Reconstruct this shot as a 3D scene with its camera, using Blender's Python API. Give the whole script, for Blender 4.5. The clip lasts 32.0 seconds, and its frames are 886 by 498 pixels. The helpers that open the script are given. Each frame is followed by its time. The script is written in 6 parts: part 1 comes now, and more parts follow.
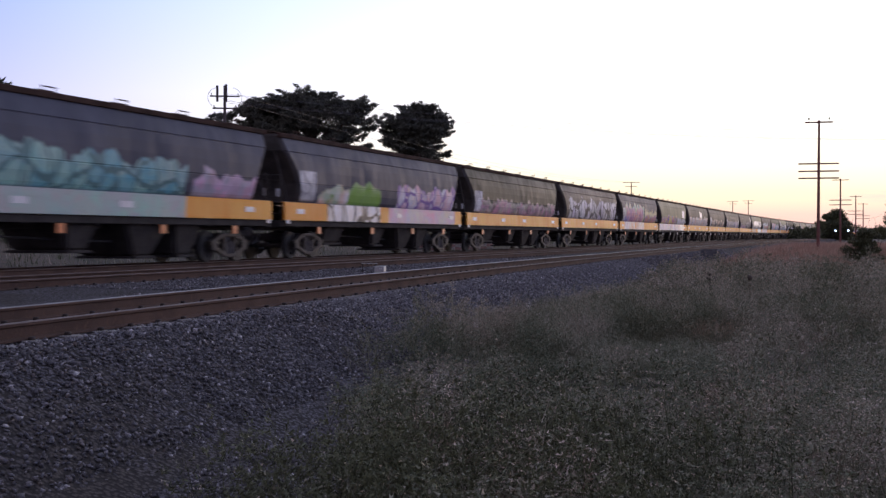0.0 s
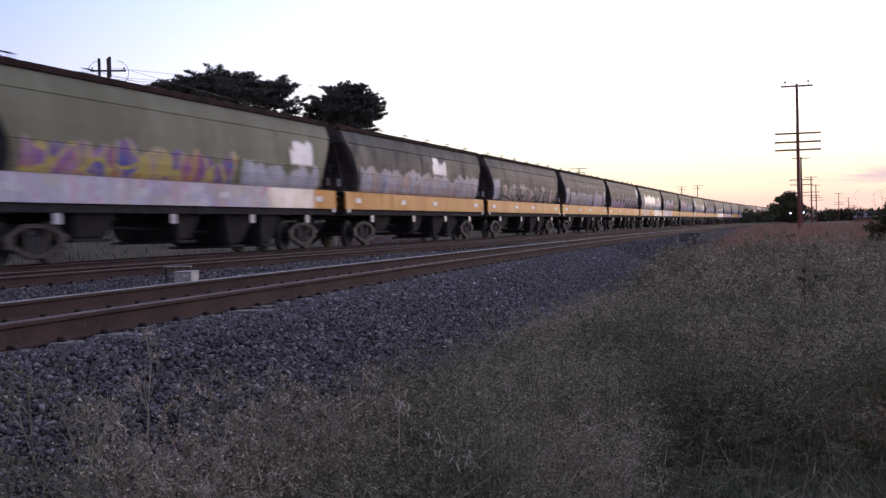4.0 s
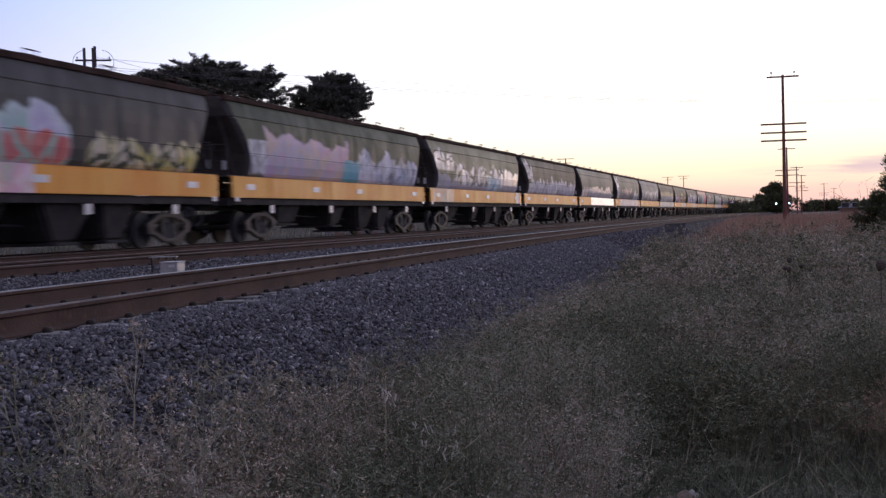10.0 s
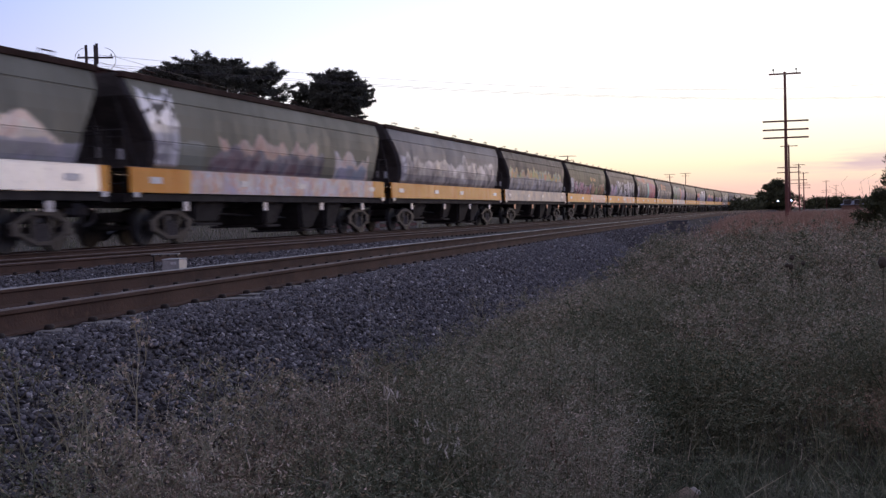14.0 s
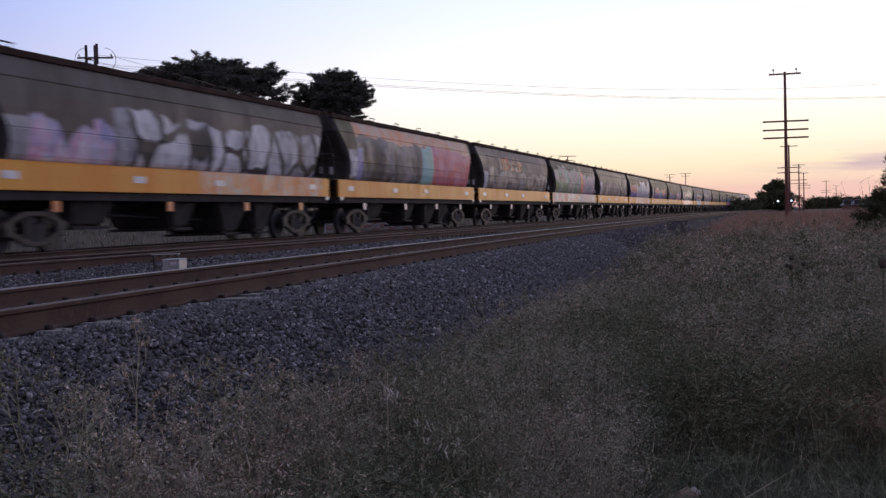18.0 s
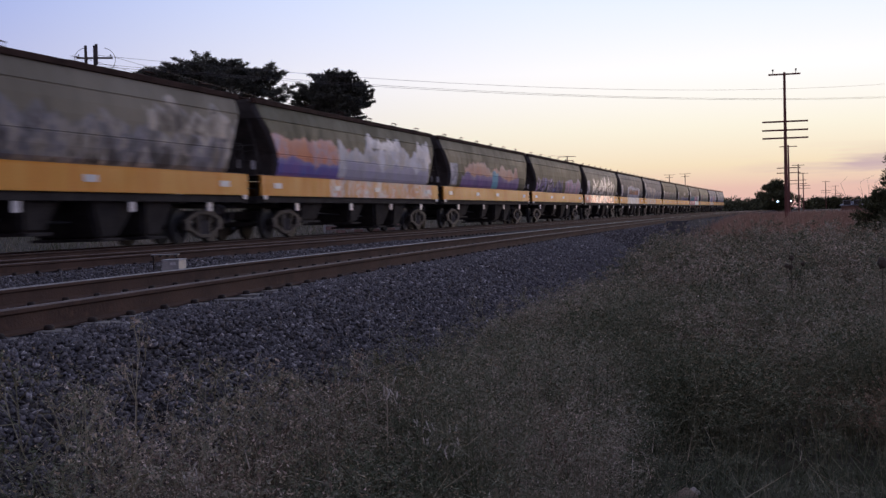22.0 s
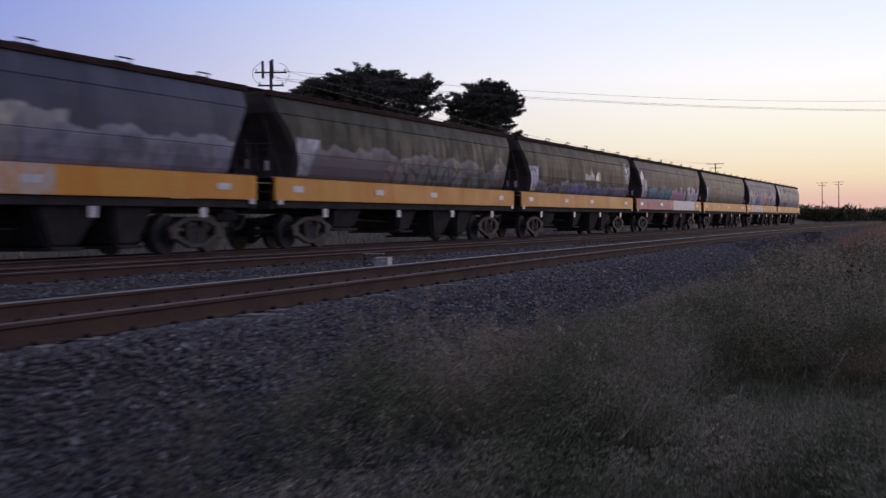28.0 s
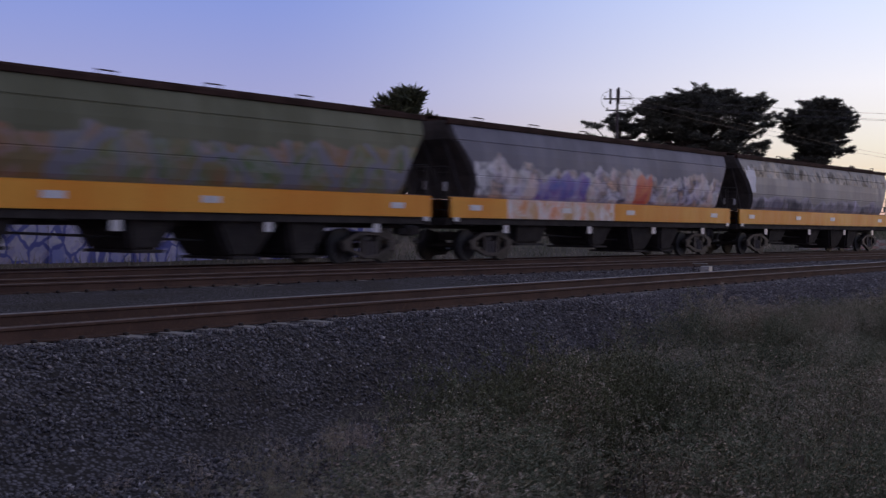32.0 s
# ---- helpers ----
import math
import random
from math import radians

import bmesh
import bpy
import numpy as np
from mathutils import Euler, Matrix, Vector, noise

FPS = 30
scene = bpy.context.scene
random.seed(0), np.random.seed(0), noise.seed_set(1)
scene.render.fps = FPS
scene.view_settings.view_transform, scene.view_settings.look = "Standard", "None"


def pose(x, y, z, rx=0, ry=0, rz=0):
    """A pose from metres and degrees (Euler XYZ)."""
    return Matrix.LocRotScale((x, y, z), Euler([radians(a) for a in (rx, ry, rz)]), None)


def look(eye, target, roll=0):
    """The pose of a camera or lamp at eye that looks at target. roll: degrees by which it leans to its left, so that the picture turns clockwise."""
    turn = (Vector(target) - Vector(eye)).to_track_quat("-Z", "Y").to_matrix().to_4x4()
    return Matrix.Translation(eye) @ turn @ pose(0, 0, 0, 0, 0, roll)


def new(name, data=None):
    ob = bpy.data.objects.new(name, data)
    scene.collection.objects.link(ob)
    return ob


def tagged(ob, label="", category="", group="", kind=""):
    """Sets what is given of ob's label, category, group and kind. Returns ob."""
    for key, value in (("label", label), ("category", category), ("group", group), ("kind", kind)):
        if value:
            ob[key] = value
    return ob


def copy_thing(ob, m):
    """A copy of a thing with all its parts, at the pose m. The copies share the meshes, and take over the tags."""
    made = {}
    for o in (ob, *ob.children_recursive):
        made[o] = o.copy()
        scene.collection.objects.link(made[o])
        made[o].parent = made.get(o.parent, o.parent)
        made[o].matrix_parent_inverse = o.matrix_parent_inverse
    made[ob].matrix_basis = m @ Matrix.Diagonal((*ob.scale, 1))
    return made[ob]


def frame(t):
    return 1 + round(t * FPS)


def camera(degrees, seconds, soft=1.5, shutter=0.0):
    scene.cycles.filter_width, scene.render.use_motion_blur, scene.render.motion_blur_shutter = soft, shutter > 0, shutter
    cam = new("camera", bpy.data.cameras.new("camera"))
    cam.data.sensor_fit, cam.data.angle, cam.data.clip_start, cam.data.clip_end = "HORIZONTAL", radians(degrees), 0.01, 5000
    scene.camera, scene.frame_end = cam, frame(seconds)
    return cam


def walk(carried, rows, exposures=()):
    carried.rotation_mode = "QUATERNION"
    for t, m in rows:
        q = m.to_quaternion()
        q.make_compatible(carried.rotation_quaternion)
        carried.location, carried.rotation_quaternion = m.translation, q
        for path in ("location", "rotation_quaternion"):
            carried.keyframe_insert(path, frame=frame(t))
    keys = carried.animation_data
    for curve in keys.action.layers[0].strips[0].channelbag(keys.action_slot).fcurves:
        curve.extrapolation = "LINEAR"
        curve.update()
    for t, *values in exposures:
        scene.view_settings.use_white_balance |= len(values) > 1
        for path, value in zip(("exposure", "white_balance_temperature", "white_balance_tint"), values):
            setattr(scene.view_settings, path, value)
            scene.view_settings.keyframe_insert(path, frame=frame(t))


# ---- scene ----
# World: the train's track runs along y, x points to the right of it, z = 0 is the rail head.
cam = camera(40.58, 32.0, soft=1.4, shutter=0.45)
PATH = [
    (0.0, 2.97, -12.23, 0.762, 19.28, -0.63, -0.08),
    (0.1, 2.93, -12.05, 0.759, 19.29, -0.63, -0.09),
    (0.5, 1.95, -7.85, 0.688, 19.42, -0.68, -0.44),
    (1.0, 1.03, -3.75, 0.590, 19.45, -0.67, -0.93),
    (1.5, 0.42, -1.45, 0.533, 19.22, -0.74, -1.22),
    (2.0, 0.11, -0.30, 0.500, 18.65, -0.72, -1.50),
    (2.5, 0.0, 0.0, 0.488, 17.87, -0.79, -1.62),
    (3.0, 0.0, 0.0, 0.488, 17.41, -0.83, -1.64),
    (3.5, 0.0, 0.0, 0.488, 16.97, -0.87, -1.68),
    (4.0, 0.0, 0.0, 0.488, 16.73, -0.92, -1.72),
    (4.5, 0.0, 0.0, 0.488, 16.65, -1.02, -1.72),
    (6.5, 0.0, 0.0, 0.488, 16.33, -1.36, -1.72),
    (7.0, 0.0, 0.0, 0.488, 16.30, -1.36, -1.72),
    (8.0, 0.0, 0.0, 0.488, 16.16, -1.36, -1.72),
    (9.0, 0.0, 0.0, 0.488, 16.09, -1.37, -1.72),
    (10.0, 0.0, 0.0, 0.488, 16.09, -1.40, -1.72),
    (10.5, 0.0, 0.0, 0.488, 16.09, -1.57, -1.72),
    (11.0, 0.0, 0.0, 0.488, 16.10, -1.54, -1.72),
    (12.0, 0.0, 0.0, 0.488, 16.16, -1.54, -1.72),
    (13.0, 0.0, 0.0, 0.488, 16.18, -1.53, -1.72),
    (14.5, 0.0, 0.0, 0.488, 16.18, -1.53, -1.72),
    (19.0, 0.0, 0.0, 0.488, 16.18, -1.52, -1.72),
    (22.0, 0.0, 0.0, 0.488, 16.16, -1.51, -1.72),
    (25.0, 0.0, 0.0, 0.488, 16.23, -1.49, -1.72),
    (25.5, 0.0, 0.0, 0.488, 16.43, -1.49, -1.72),
    (26.5, 0.16, -0.55, 0.505, 18.70, -1.40, -1.58),
    (27.5, 0.67, -2.24, 0.555, 21.50, -1.27, -1.18),
    (28.0, 1.32, -4.60, 0.611, 23.12, -1.20, -0.78),
    (28.5, 2.00, -7.50, 0.674, 24.35, -1.16, -0.42),
    (29.0, 2.88, -10.75, 0.740, 25.60, -1.11, -0.06),
    (29.5, 3.92, -14.40, 0.818, 26.55, -1.09, 0.25),
    (30.0, 4.85, -16.90, 0.880, 28.15, -1.08, 0.45),
    (30.5, 5.45, -17.20, 0.920, 30.25, -1.06, 0.55),
    (31.0, 5.95, -16.70, 0.955, 32.65, -1.07, 0.62),
    (31.5, 6.35, -15.85, 0.985, 35.50, -1.06, 0.66),
    (32.0, 6.70, -15.00, 1.020, 38.90, -1.08, 0.68),
]
EXPOSURES = [(0.0, 0.35), (2.0, 0.38), (4.0, 0.35), (9.0, 0.26), (13.0, 0.18), (17.0, 0.02), (19.0, -0.08), (23.0, -0.26), (25.5, -0.34), (28.0, -0.24), (30.0, -0.23), (32.0, -0.22)]
walk(cam, [(t, pose(x, y, z, 90 + pitch, -roll, yaw)) for t, x, y, z, yaw, pitch, roll in PATH], EXPOSURES)

# ---------------------------------------------------------------- world and sun
SUN_AZ = 14.0
world = bpy.data.worlds.new("dusk_sky")
scene.world = world
world.use_nodes = True


def dusk_sky(nt):
    """Afterglow: pink and cream low over the set sun, fading to blue overhead and behind."""
    nt.nodes.clear()
    link = nt.links.new

    def ramp(stops):
        n = nt.nodes.new("ShaderNodeValToRGB")
        e = n.color_ramp.elements
        e[0].position, e[0].color = stops[0][0], (*stops[0][1], 1)
        e[1].position, e[1].color = stops[-1][0], (*stops[-1][1], 1)
        for p, c in stops[1:-1]:
            e.new(p).color = (*c, 1)
        return n

    def calc(op, a, b=0.0, c=0.0):
        n = nt.nodes.new("ShaderNodeMath")
        n.operation = op
        for i, v in enumerate((a, b, c)):
            if isinstance(v, (int, float)):
                n.inputs[i].default_value = v
            else:
                link(v, n.inputs[i])
        return n.outputs[0]

    def blend(f, a, b):
        n = nt.nodes.new("ShaderNodeMix")
        n.data_type = "RGBA"
        link(f, n.inputs[0])
        for sock, v in ((n.inputs[6], a), (n.inputs[7], b)):
            if isinstance(v, tuple):
                sock.default_value = (*v, 1)
            else:
                link(v, sock)
        return n.outputs[2]

    co = nt.nodes.new("ShaderNodeTexCoord").outputs["Generated"]
    sep = nt.nodes.new("ShaderNodeSeparateXYZ")
    link(co, sep.inputs[0])
    x, y, z = sep.outputs
    up = calc("MAXIMUM", z, 0.0)
    flat = calc("SQRT", calc("MAXIMUM", calc("SUBTRACT", 1.0, calc("MULTIPLY", z, z)), 0.0001))
    toward = calc("DIVIDE", calc("ADD", calc("MULTIPLY", x, math.sin(radians(SUN_AZ))), calc("MULTIPLY", y, math.cos(radians(SUN_AZ)))), flat)
    rise = calc("POWER", up, 0.5)
    glow = ramp([(0.0, (0.84, 0.47, 0.47)), (0.13, (0.95, 0.62, 0.52)), (0.19, (1.08, 0.88, 0.62)), (0.26, (1.14, 1.06, 0.88)), (0.34, (1.2, 1.17, 1.19)), (0.46, (0.85, 0.99, 1.34)), (0.65, (0.52, 0.58, 0.84)), (1.0, (0.33, 0.33, 0.44))])
    side = ramp([(0.0, (0.54, 0.35, 0.4)), (0.2, (0.66, 0.47, 0.52)), (0.32, (0.43, 0.44, 0.76)), (0.48, (0.22, 0.34, 0.86)), (0.65, (0.22, 0.28, 0.57)), (1.0, (0.28, 0.28, 0.43))])
    back = ramp([(0.0, (0.24, 0.2, 0.25)), (0.25, (0.38, 0.28, 0.33)), (0.45, (0.33, 0.29, 0.38)), (1.0, (0.28, 0.28, 0.4))])
    for n in (glow, side, back):
        link(rise, n.inputs[0])
    f1 = nt.nodes.new("ShaderNodeMapRange")
    f1.interpolation_type = "SMOOTHSTEP"
    link(toward, f1.inputs[0])
    f1.inputs[1].default_value, f1.inputs[2].default_value = 0.46, 0.97
    f2 = nt.nodes.new("ShaderNodeMapRange")
    f2.interpolation_type = "SMOOTHSTEP"
    link(toward, f2.inputs[0])
    f2.inputs[1].default_value, f2.inputs[2].default_value = -0.9, 0.2
    col = blend(f1.outputs[0], blend(f2.outputs[0], back.outputs[0], side.outputs[0]), glow.outputs[0])
    # thin lavender cloud bars low in the glow
    stretch = nt.nodes.new("ShaderNodeVectorMath")
    stretch.operation = "MULTIPLY"
    stretch.inputs[1].default_value = (5.0, 5.0, 60.0)
    link(co, stretch.inputs[0])
    puff = nt.nodes.new("ShaderNodeTexNoise")
    puff.inputs["Scale"].default_value, puff.inputs["Detail"].default_value = 1.0, 6
    link(stretch.outputs[0], puff.inputs["Vector"])
    band = calc("MULTIPLY", calc("GREATER_THAN", z, 0.0), calc("SUBTRACT", 1.0, calc("MINIMUM", calc("MULTIPLY", calc("ABSOLUTE", calc("SUBTRACT", z, 0.033)), 55.0), 1.0)))
    mask = nt.nodes.new("ShaderNodeMapRange")
    link(puff.outputs["Fac"], mask.inputs[0])
    mask.inputs[1].default_value, mask.inputs[2].default_value = 0.46, 0.56
    right = nt.nodes.new("ShaderNodeMapRange")
    link(x, right.inputs[0])
    right.inputs[1].default_value, right.inputs[2].default_value = -0.06, 0.05
    col = blend(calc("MULTIPLY", calc("MULTIPLY", band, mask.outputs[0]), calc("MULTIPLY", right.outputs[0], 0.8)), col, (0.62, 0.44, 0.52))
    bg = nt.nodes.new("ShaderNodeBackground")
    bg.inputs["Strength"].default_value = 1.0
    out = nt.nodes.new("ShaderNodeOutputWorld")
    link(col, bg.inputs["Color"])
    link(bg.outputs[0], out.inputs["Surface"])


dusk_sky(world.node_tree)
sun = new("sun", bpy.data.lights.new("sun", "SUN"))
sun.data.energy, sun.data.angle, sun.data.color = 0.5, radians(20), (1.0, 0.72, 0.55)
sun.matrix_world = look((0, 0, 0), (-math.sin(radians(SUN_AZ)), -math.cos(radians(SUN_AZ)), -math.tan(radians(4))))


# ---------------------------------------------------------------- materials
def nodes_of(name):
    m = bpy.data.materials.new(name)
    m.use_nodes = True
    nt = m.node_tree
    return m, nt, nt.nodes["Principled BSDF"]


def add(nt, kind, **sets):
    n = nt.nodes.new("ShaderNode" + kind)
    for key, value in sets.items():
        if key.startswith("i"):
            n.inputs[int(key[1:])].default_value = value
        else:
            setattr(n, key, value)
    return n


def math_node(nt, op, a, b=None, c=None, clamp=False):
    n = nt.nodes.new("ShaderNodeMath")
    n.operation, n.use_clamp = op, clamp
    for i, v in enumerate((a, b, c)):
        if v is None:
            continue
        if isinstance(v, (int, float)):
            n.inputs[i].default_value = v
        else:
            nt.links.new(v, n.inputs[i])
    return n.outputs[0]


def mix_color(nt, fac, a, b, blend="MIX"):
    n = nt.nodes.new("ShaderNodeMix")
    n.data_type, n.blend_type = "RGBA", blend
    for sock, v in ((n.inputs[0], fac), (n.inputs[6], a), (n.inputs[7], b)):
        if isinstance(v, (int, float)):
            sock.default_value = v
        elif isinstance(v, tuple):
            sock.default_value = (*v[:3], 1)
        else:
            nt.links.new(v, sock)
    return n.outputs[2]


def noise_of(nt, vec, scale, detail=4, rough=0.55):
    n = nt.nodes.new("ShaderNodeTexNoise")
    n.inputs["Scale"].default_value = scale
    n.inputs["Detail"].default_value = detail
    n.inputs["Roughness"].default_value = rough
    nt.links.new(vec, n.inputs["Vector"])
    return n.outputs["Fac"]


def remap(nt, v, a, b, c=0.0, d=1.0, smooth=True):
    n = nt.nodes.new("ShaderNodeMapRange")
    n.interpolation_type = "SMOOTHSTEP" if smooth else "LINEAR"
    nt.links.new(v, n.inputs[0])
    for i, k in enumerate((a, b, c, d)):
        n.inputs[i + 1].default_value = k
    return n.outputs[0]


def mat(name, c1, c2, scale=3.0, rough=0.8, metal=0.0, bump=0.3, bscale=30.0, c3=None, island=0.0, bdist=0.02, spec=0.5):
    """A surface with two scales of colour variation, roughness variation and fine relief."""
    m, nt, bs = nodes_of(name)
    co = add(nt, "TexCoord").outputs["Object"]
    big = noise_of(nt, co, scale, 5)
    fine = noise_of(nt, co, scale * 11, 4)
    col = mix_color(nt, remap(nt, big, 0.35, 0.65), c1, c2)
    col = mix_color(nt, remap(nt, fine, 0.5, 0.8), col, c3 or tuple(0.55 * x for x in c1))
    if island:
        geo = add(nt, "NewGeometry")
        val = remap(nt, geo.outputs["Random Per Island"], 0, 1, 1 - island, 1 + island, False)
        hs = add(nt, "HueSaturation")
        nt.links.new(col, hs.inputs["Color"])
        nt.links.new(val, hs.inputs["Value"])
        col = hs.outputs[0]
    nt.links.new(col, bs.inputs["Base Color"])
    nt.links.new(remap(nt, fine, 0.2, 0.8, rough - 0.08, min(1, rough + 0.1)), bs.inputs["Roughness"])
    bs.inputs["Metallic"].default_value = metal
    bs.inputs["Specular IOR Level"].default_value = spec
    if bump:
        b = add(nt, "Bump")
        b.inputs["Strength"].default_value, b.inputs["Distance"].default_value = bump, bdist
        nt.links.new(noise_of(nt, co, bscale, 4), b.inputs["Height"])
        nt.links.new(b.outputs[0], bs.inputs["Normal"])
    return m


M_BLACK = mat("black_grime", (0.056, 0.05, 0.049), (0.088, 0.077, 0.073), 2, 0.85, 0, 0.3, 20)
M_UNDER = mat("underframe_black", (0.034, 0.031, 0.031), (0.058, 0.052, 0.05), 2, 0.9, 0, 0.3, 20, spec=0.2)
M_BOGIE = mat("dusty_cast_steel", (0.04, 0.034, 0.032), (0.066, 0.056, 0.052), 4, 0.7, 0.2, 0.3, 25)
M_WHEEL = mat("worn_wheel_steel", (0.03, 0.027, 0.025), (0.055, 0.05, 0.046), 5, 0.7, 0.2, 0.2, 30)
M_RUST = mat("rail_rust", (0.1, 0.06, 0.045), (0.07, 0.043, 0.034), 1.3, 0.9, 0, 0.3, 40, (0.12, 0.072, 0.052), spec=0.2)
M_HEAD = mat("polished_rail_head", (0.3, 0.27, 0.26), (0.21, 0.185, 0.175), 2, 0.46, 1.0, 0.03, 40)
M_HEADR = mat("dull_rail_head", (0.11, 0.082, 0.07), (0.17, 0.13, 0.112), 2, 0.7, 0.2, 0.05, 40)
M_CONC = mat("concrete_sleeper", (0.26, 0.25, 0.235), (0.18, 0.17, 0.16), 3, 0.9, 0, 0.3, 40)
M_CLIP = mat("rail_clip_steel", (0.025, 0.019, 0.017), (0.05, 0.036, 0.03), 6, 0.8, 0.2, 0.1, 40)
M_ROOF = mat("rusty_roof_steel", (0.04, 0.024, 0.02), (0.072, 0.043, 0.036), 1.5, 0.92, 0, 0.5, 30, spec=0.08)
M_GREYPOLE = mat("grey_pole_timber", (0.09, 0.078, 0.08), (0.13, 0.11, 0.112), 2, 0.9, 0, 0.4, 25, spec=0.2)
M_WHITE = mat("reflector_white", (0.72, 0.72, 0.74), (0.6, 0.6, 0.62), 5, 0.4, 0, 0)
M_AMBER = mat("reflector_amber", (0.75, 0.22, 0.07), (0.6, 0.17, 0.05), 5, 0.4, 0, 0)
M_TIMBER = mat("pole_timber", (0.24, 0.1, 0.085), (0.17, 0.075, 0.065), 2, 0.9, 0, 0.4, 25)
M_WIRE = mat("wire_dark", (0.12, 0.11, 0.11), (0.17, 0.16, 0.16), 2, 0.6, 0.4, 0)
M_LEAF = mat("cypress_leaf", (0.09, 0.094, 0.078), (0.12, 0.122, 0.098), 0.6, 0.8, 0, 0, island=0.5)
M_LEAF2 = mat("gum_leaf", (0.07, 0.078, 0.038), (0.11, 0.115, 0.055), 0.6, 0.75, 0, 0, island=0.5)
M_BARK = mat("bark", (0.06, 0.045, 0.035), (0.1, 0.08, 0.065), 2, 0.95, 0, 0.5, 12)
M_GALV = mat("galvanised_box", (0.46, 0.45, 0.45), (0.37, 0.37, 0.37), 5, 0.5, 0.2, 0.1, 30)


def ground_material():
    m, nt, bs = nodes_of("ground_dry_grass")
    co = add(nt, "NewGeometry").outputs["Position"]
    a, b, c = noise_of(nt, co, 0.08, 5), noise_of(nt, co, 1.1, 5), noise_of(nt, co, 14, 5)
    col = mix_color(nt, remap(nt, a, 0.4, 0.62), (0.05, 0.047, 0.03), (0.13, 0.098, 0.068))
    col = mix_color(nt, remap(nt, b, 0.42, 0.66), col, (0.085, 0.068, 0.048))
    col = mix_color(nt, remap(nt, c, 0.5, 0.75), col, (0.07, 0.065, 0.04))
    nt.links.new(col, bs.inputs["Base Color"])
    bs.inputs["Roughness"].default_value = 0.95
    bp = add(nt, "Bump")
    bp.inputs["Strength"].default_value, bp.inputs["Distance"].default_value = 0.8, 0.12
    nt.links.new(c, bp.inputs["Height"])
    nt.links.new(bp.outputs[0], bs.inputs["Normal"])
    return m


def ballast_material():
    m, nt, bs = nodes_of("bluestone_ballast")
    co = add(nt, "NewGeometry").outputs["Position"]
    vo = add(nt, "TexVoronoi")
    vo.inputs["Scale"].default_value = 26
    nt.links.new(co, vo.inputs["Vector"])
    sep = add(nt, "SeparateColor")
    nt.links.new(vo.outputs["Color"], sep.inputs[0])
    col = mix_color(nt, sep.outputs[0], (0.065, 0.063, 0.068), (0.165, 0.158, 0.172))
    col = mix_color(nt, remap(nt, noise_of(nt, co, 0.5), 0.45, 0.7), col, (0.085, 0.075, 0.068))
    # cell rims darkened: the shade in gaps between stones, put into the colour
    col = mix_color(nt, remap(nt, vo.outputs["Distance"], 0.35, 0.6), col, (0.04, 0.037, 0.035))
    nt.links.new(col, bs.inputs["Base Color"])
    bs.inputs["Roughness"].default_value = 0.95
    bs.inputs["Specular IOR Level"].default_value = 0.05
    bp = add(nt, "Bump")
    bp.inputs["Strength"].default_value, bp.inputs["Distance"].default_value = 0.6, 0.03
    bp.invert = True
    nt.links.new(vo.outputs["Distance"], bp.inputs["Height"])
    nt.links.new(bp.outputs[0], bs.inputs["Normal"])
    return m


def stone_material():
    m, nt, bs = nodes_of("ballast_stone")
    co = add(nt, "NewGeometry")
    r = co.outputs["Random Per Island"]
    cr = add(nt, "ValToRGB")
    e = cr.color_ramp.elements
    e[0].color, e[1].position, e[1].color = (0.068, 0.066, 0.072, 1), 0.55, (0.152, 0.148, 0.161, 1)
    for p, c in ((0.8, (0.23, 0.218, 0.23, 1)), (0.88, (0.13, 0.108, 0.092, 1)), (0.93, (0.17, 0.165, 0.18, 1)), (0.985, (0.46, 0.44, 0.45, 1))):
        e.new(p).color = c
    nt.links.new(r, cr.inputs[0])
    f = noise_of(nt, co.outputs["Position"], 60, 4)
    nt.links.new(mix_color(nt, remap(nt, f, 0.45, 0.75), cr.outputs[0], (0.05, 0.045, 0.045)), bs.inputs["Base Color"])
    bs.inputs["Roughness"].default_value = 0.85
    bs.inputs["Specular IOR Level"].default_value = 0.2
    return m


def weed_material(name, ramp):
    m, nt, bs = nodes_of(name)
    geo = add(nt, "NewGeometry")
    cr = add(nt, "ValToRGB")
    cr.color_ramp.interpolation = "LINEAR"
    e = cr.color_ramp.elements
    e[0].color, e[1].color = (*ramp[0], 1), (*ramp[-1], 1)
    for i, c in enumerate(ramp[1:-1], 1):
        e.new(i / (len(ramp) - 1)).color = (*c, 1)
    big = noise_of(nt, geo.outputs["Position"], 0.7, 3)
    v = math_node(nt, "ADD", math_node(nt, "MULTIPLY", math_node(nt, "POWER", geo.outputs["Random Per Island"], 2.0), 0.55), math_node(nt, "MULTIPLY_ADD", remap(nt, big, 0.36, 0.64), 0.66, -0.22))
    nt.links.new(v, cr.inputs[0])
    nt.links.new(cr.outputs[0], bs.inputs["Base Color"])
    bs.inputs["Roughness"].default_value = 0.8
    bs.inputs["Specular IOR Level"].default_value = 0.25
    return m


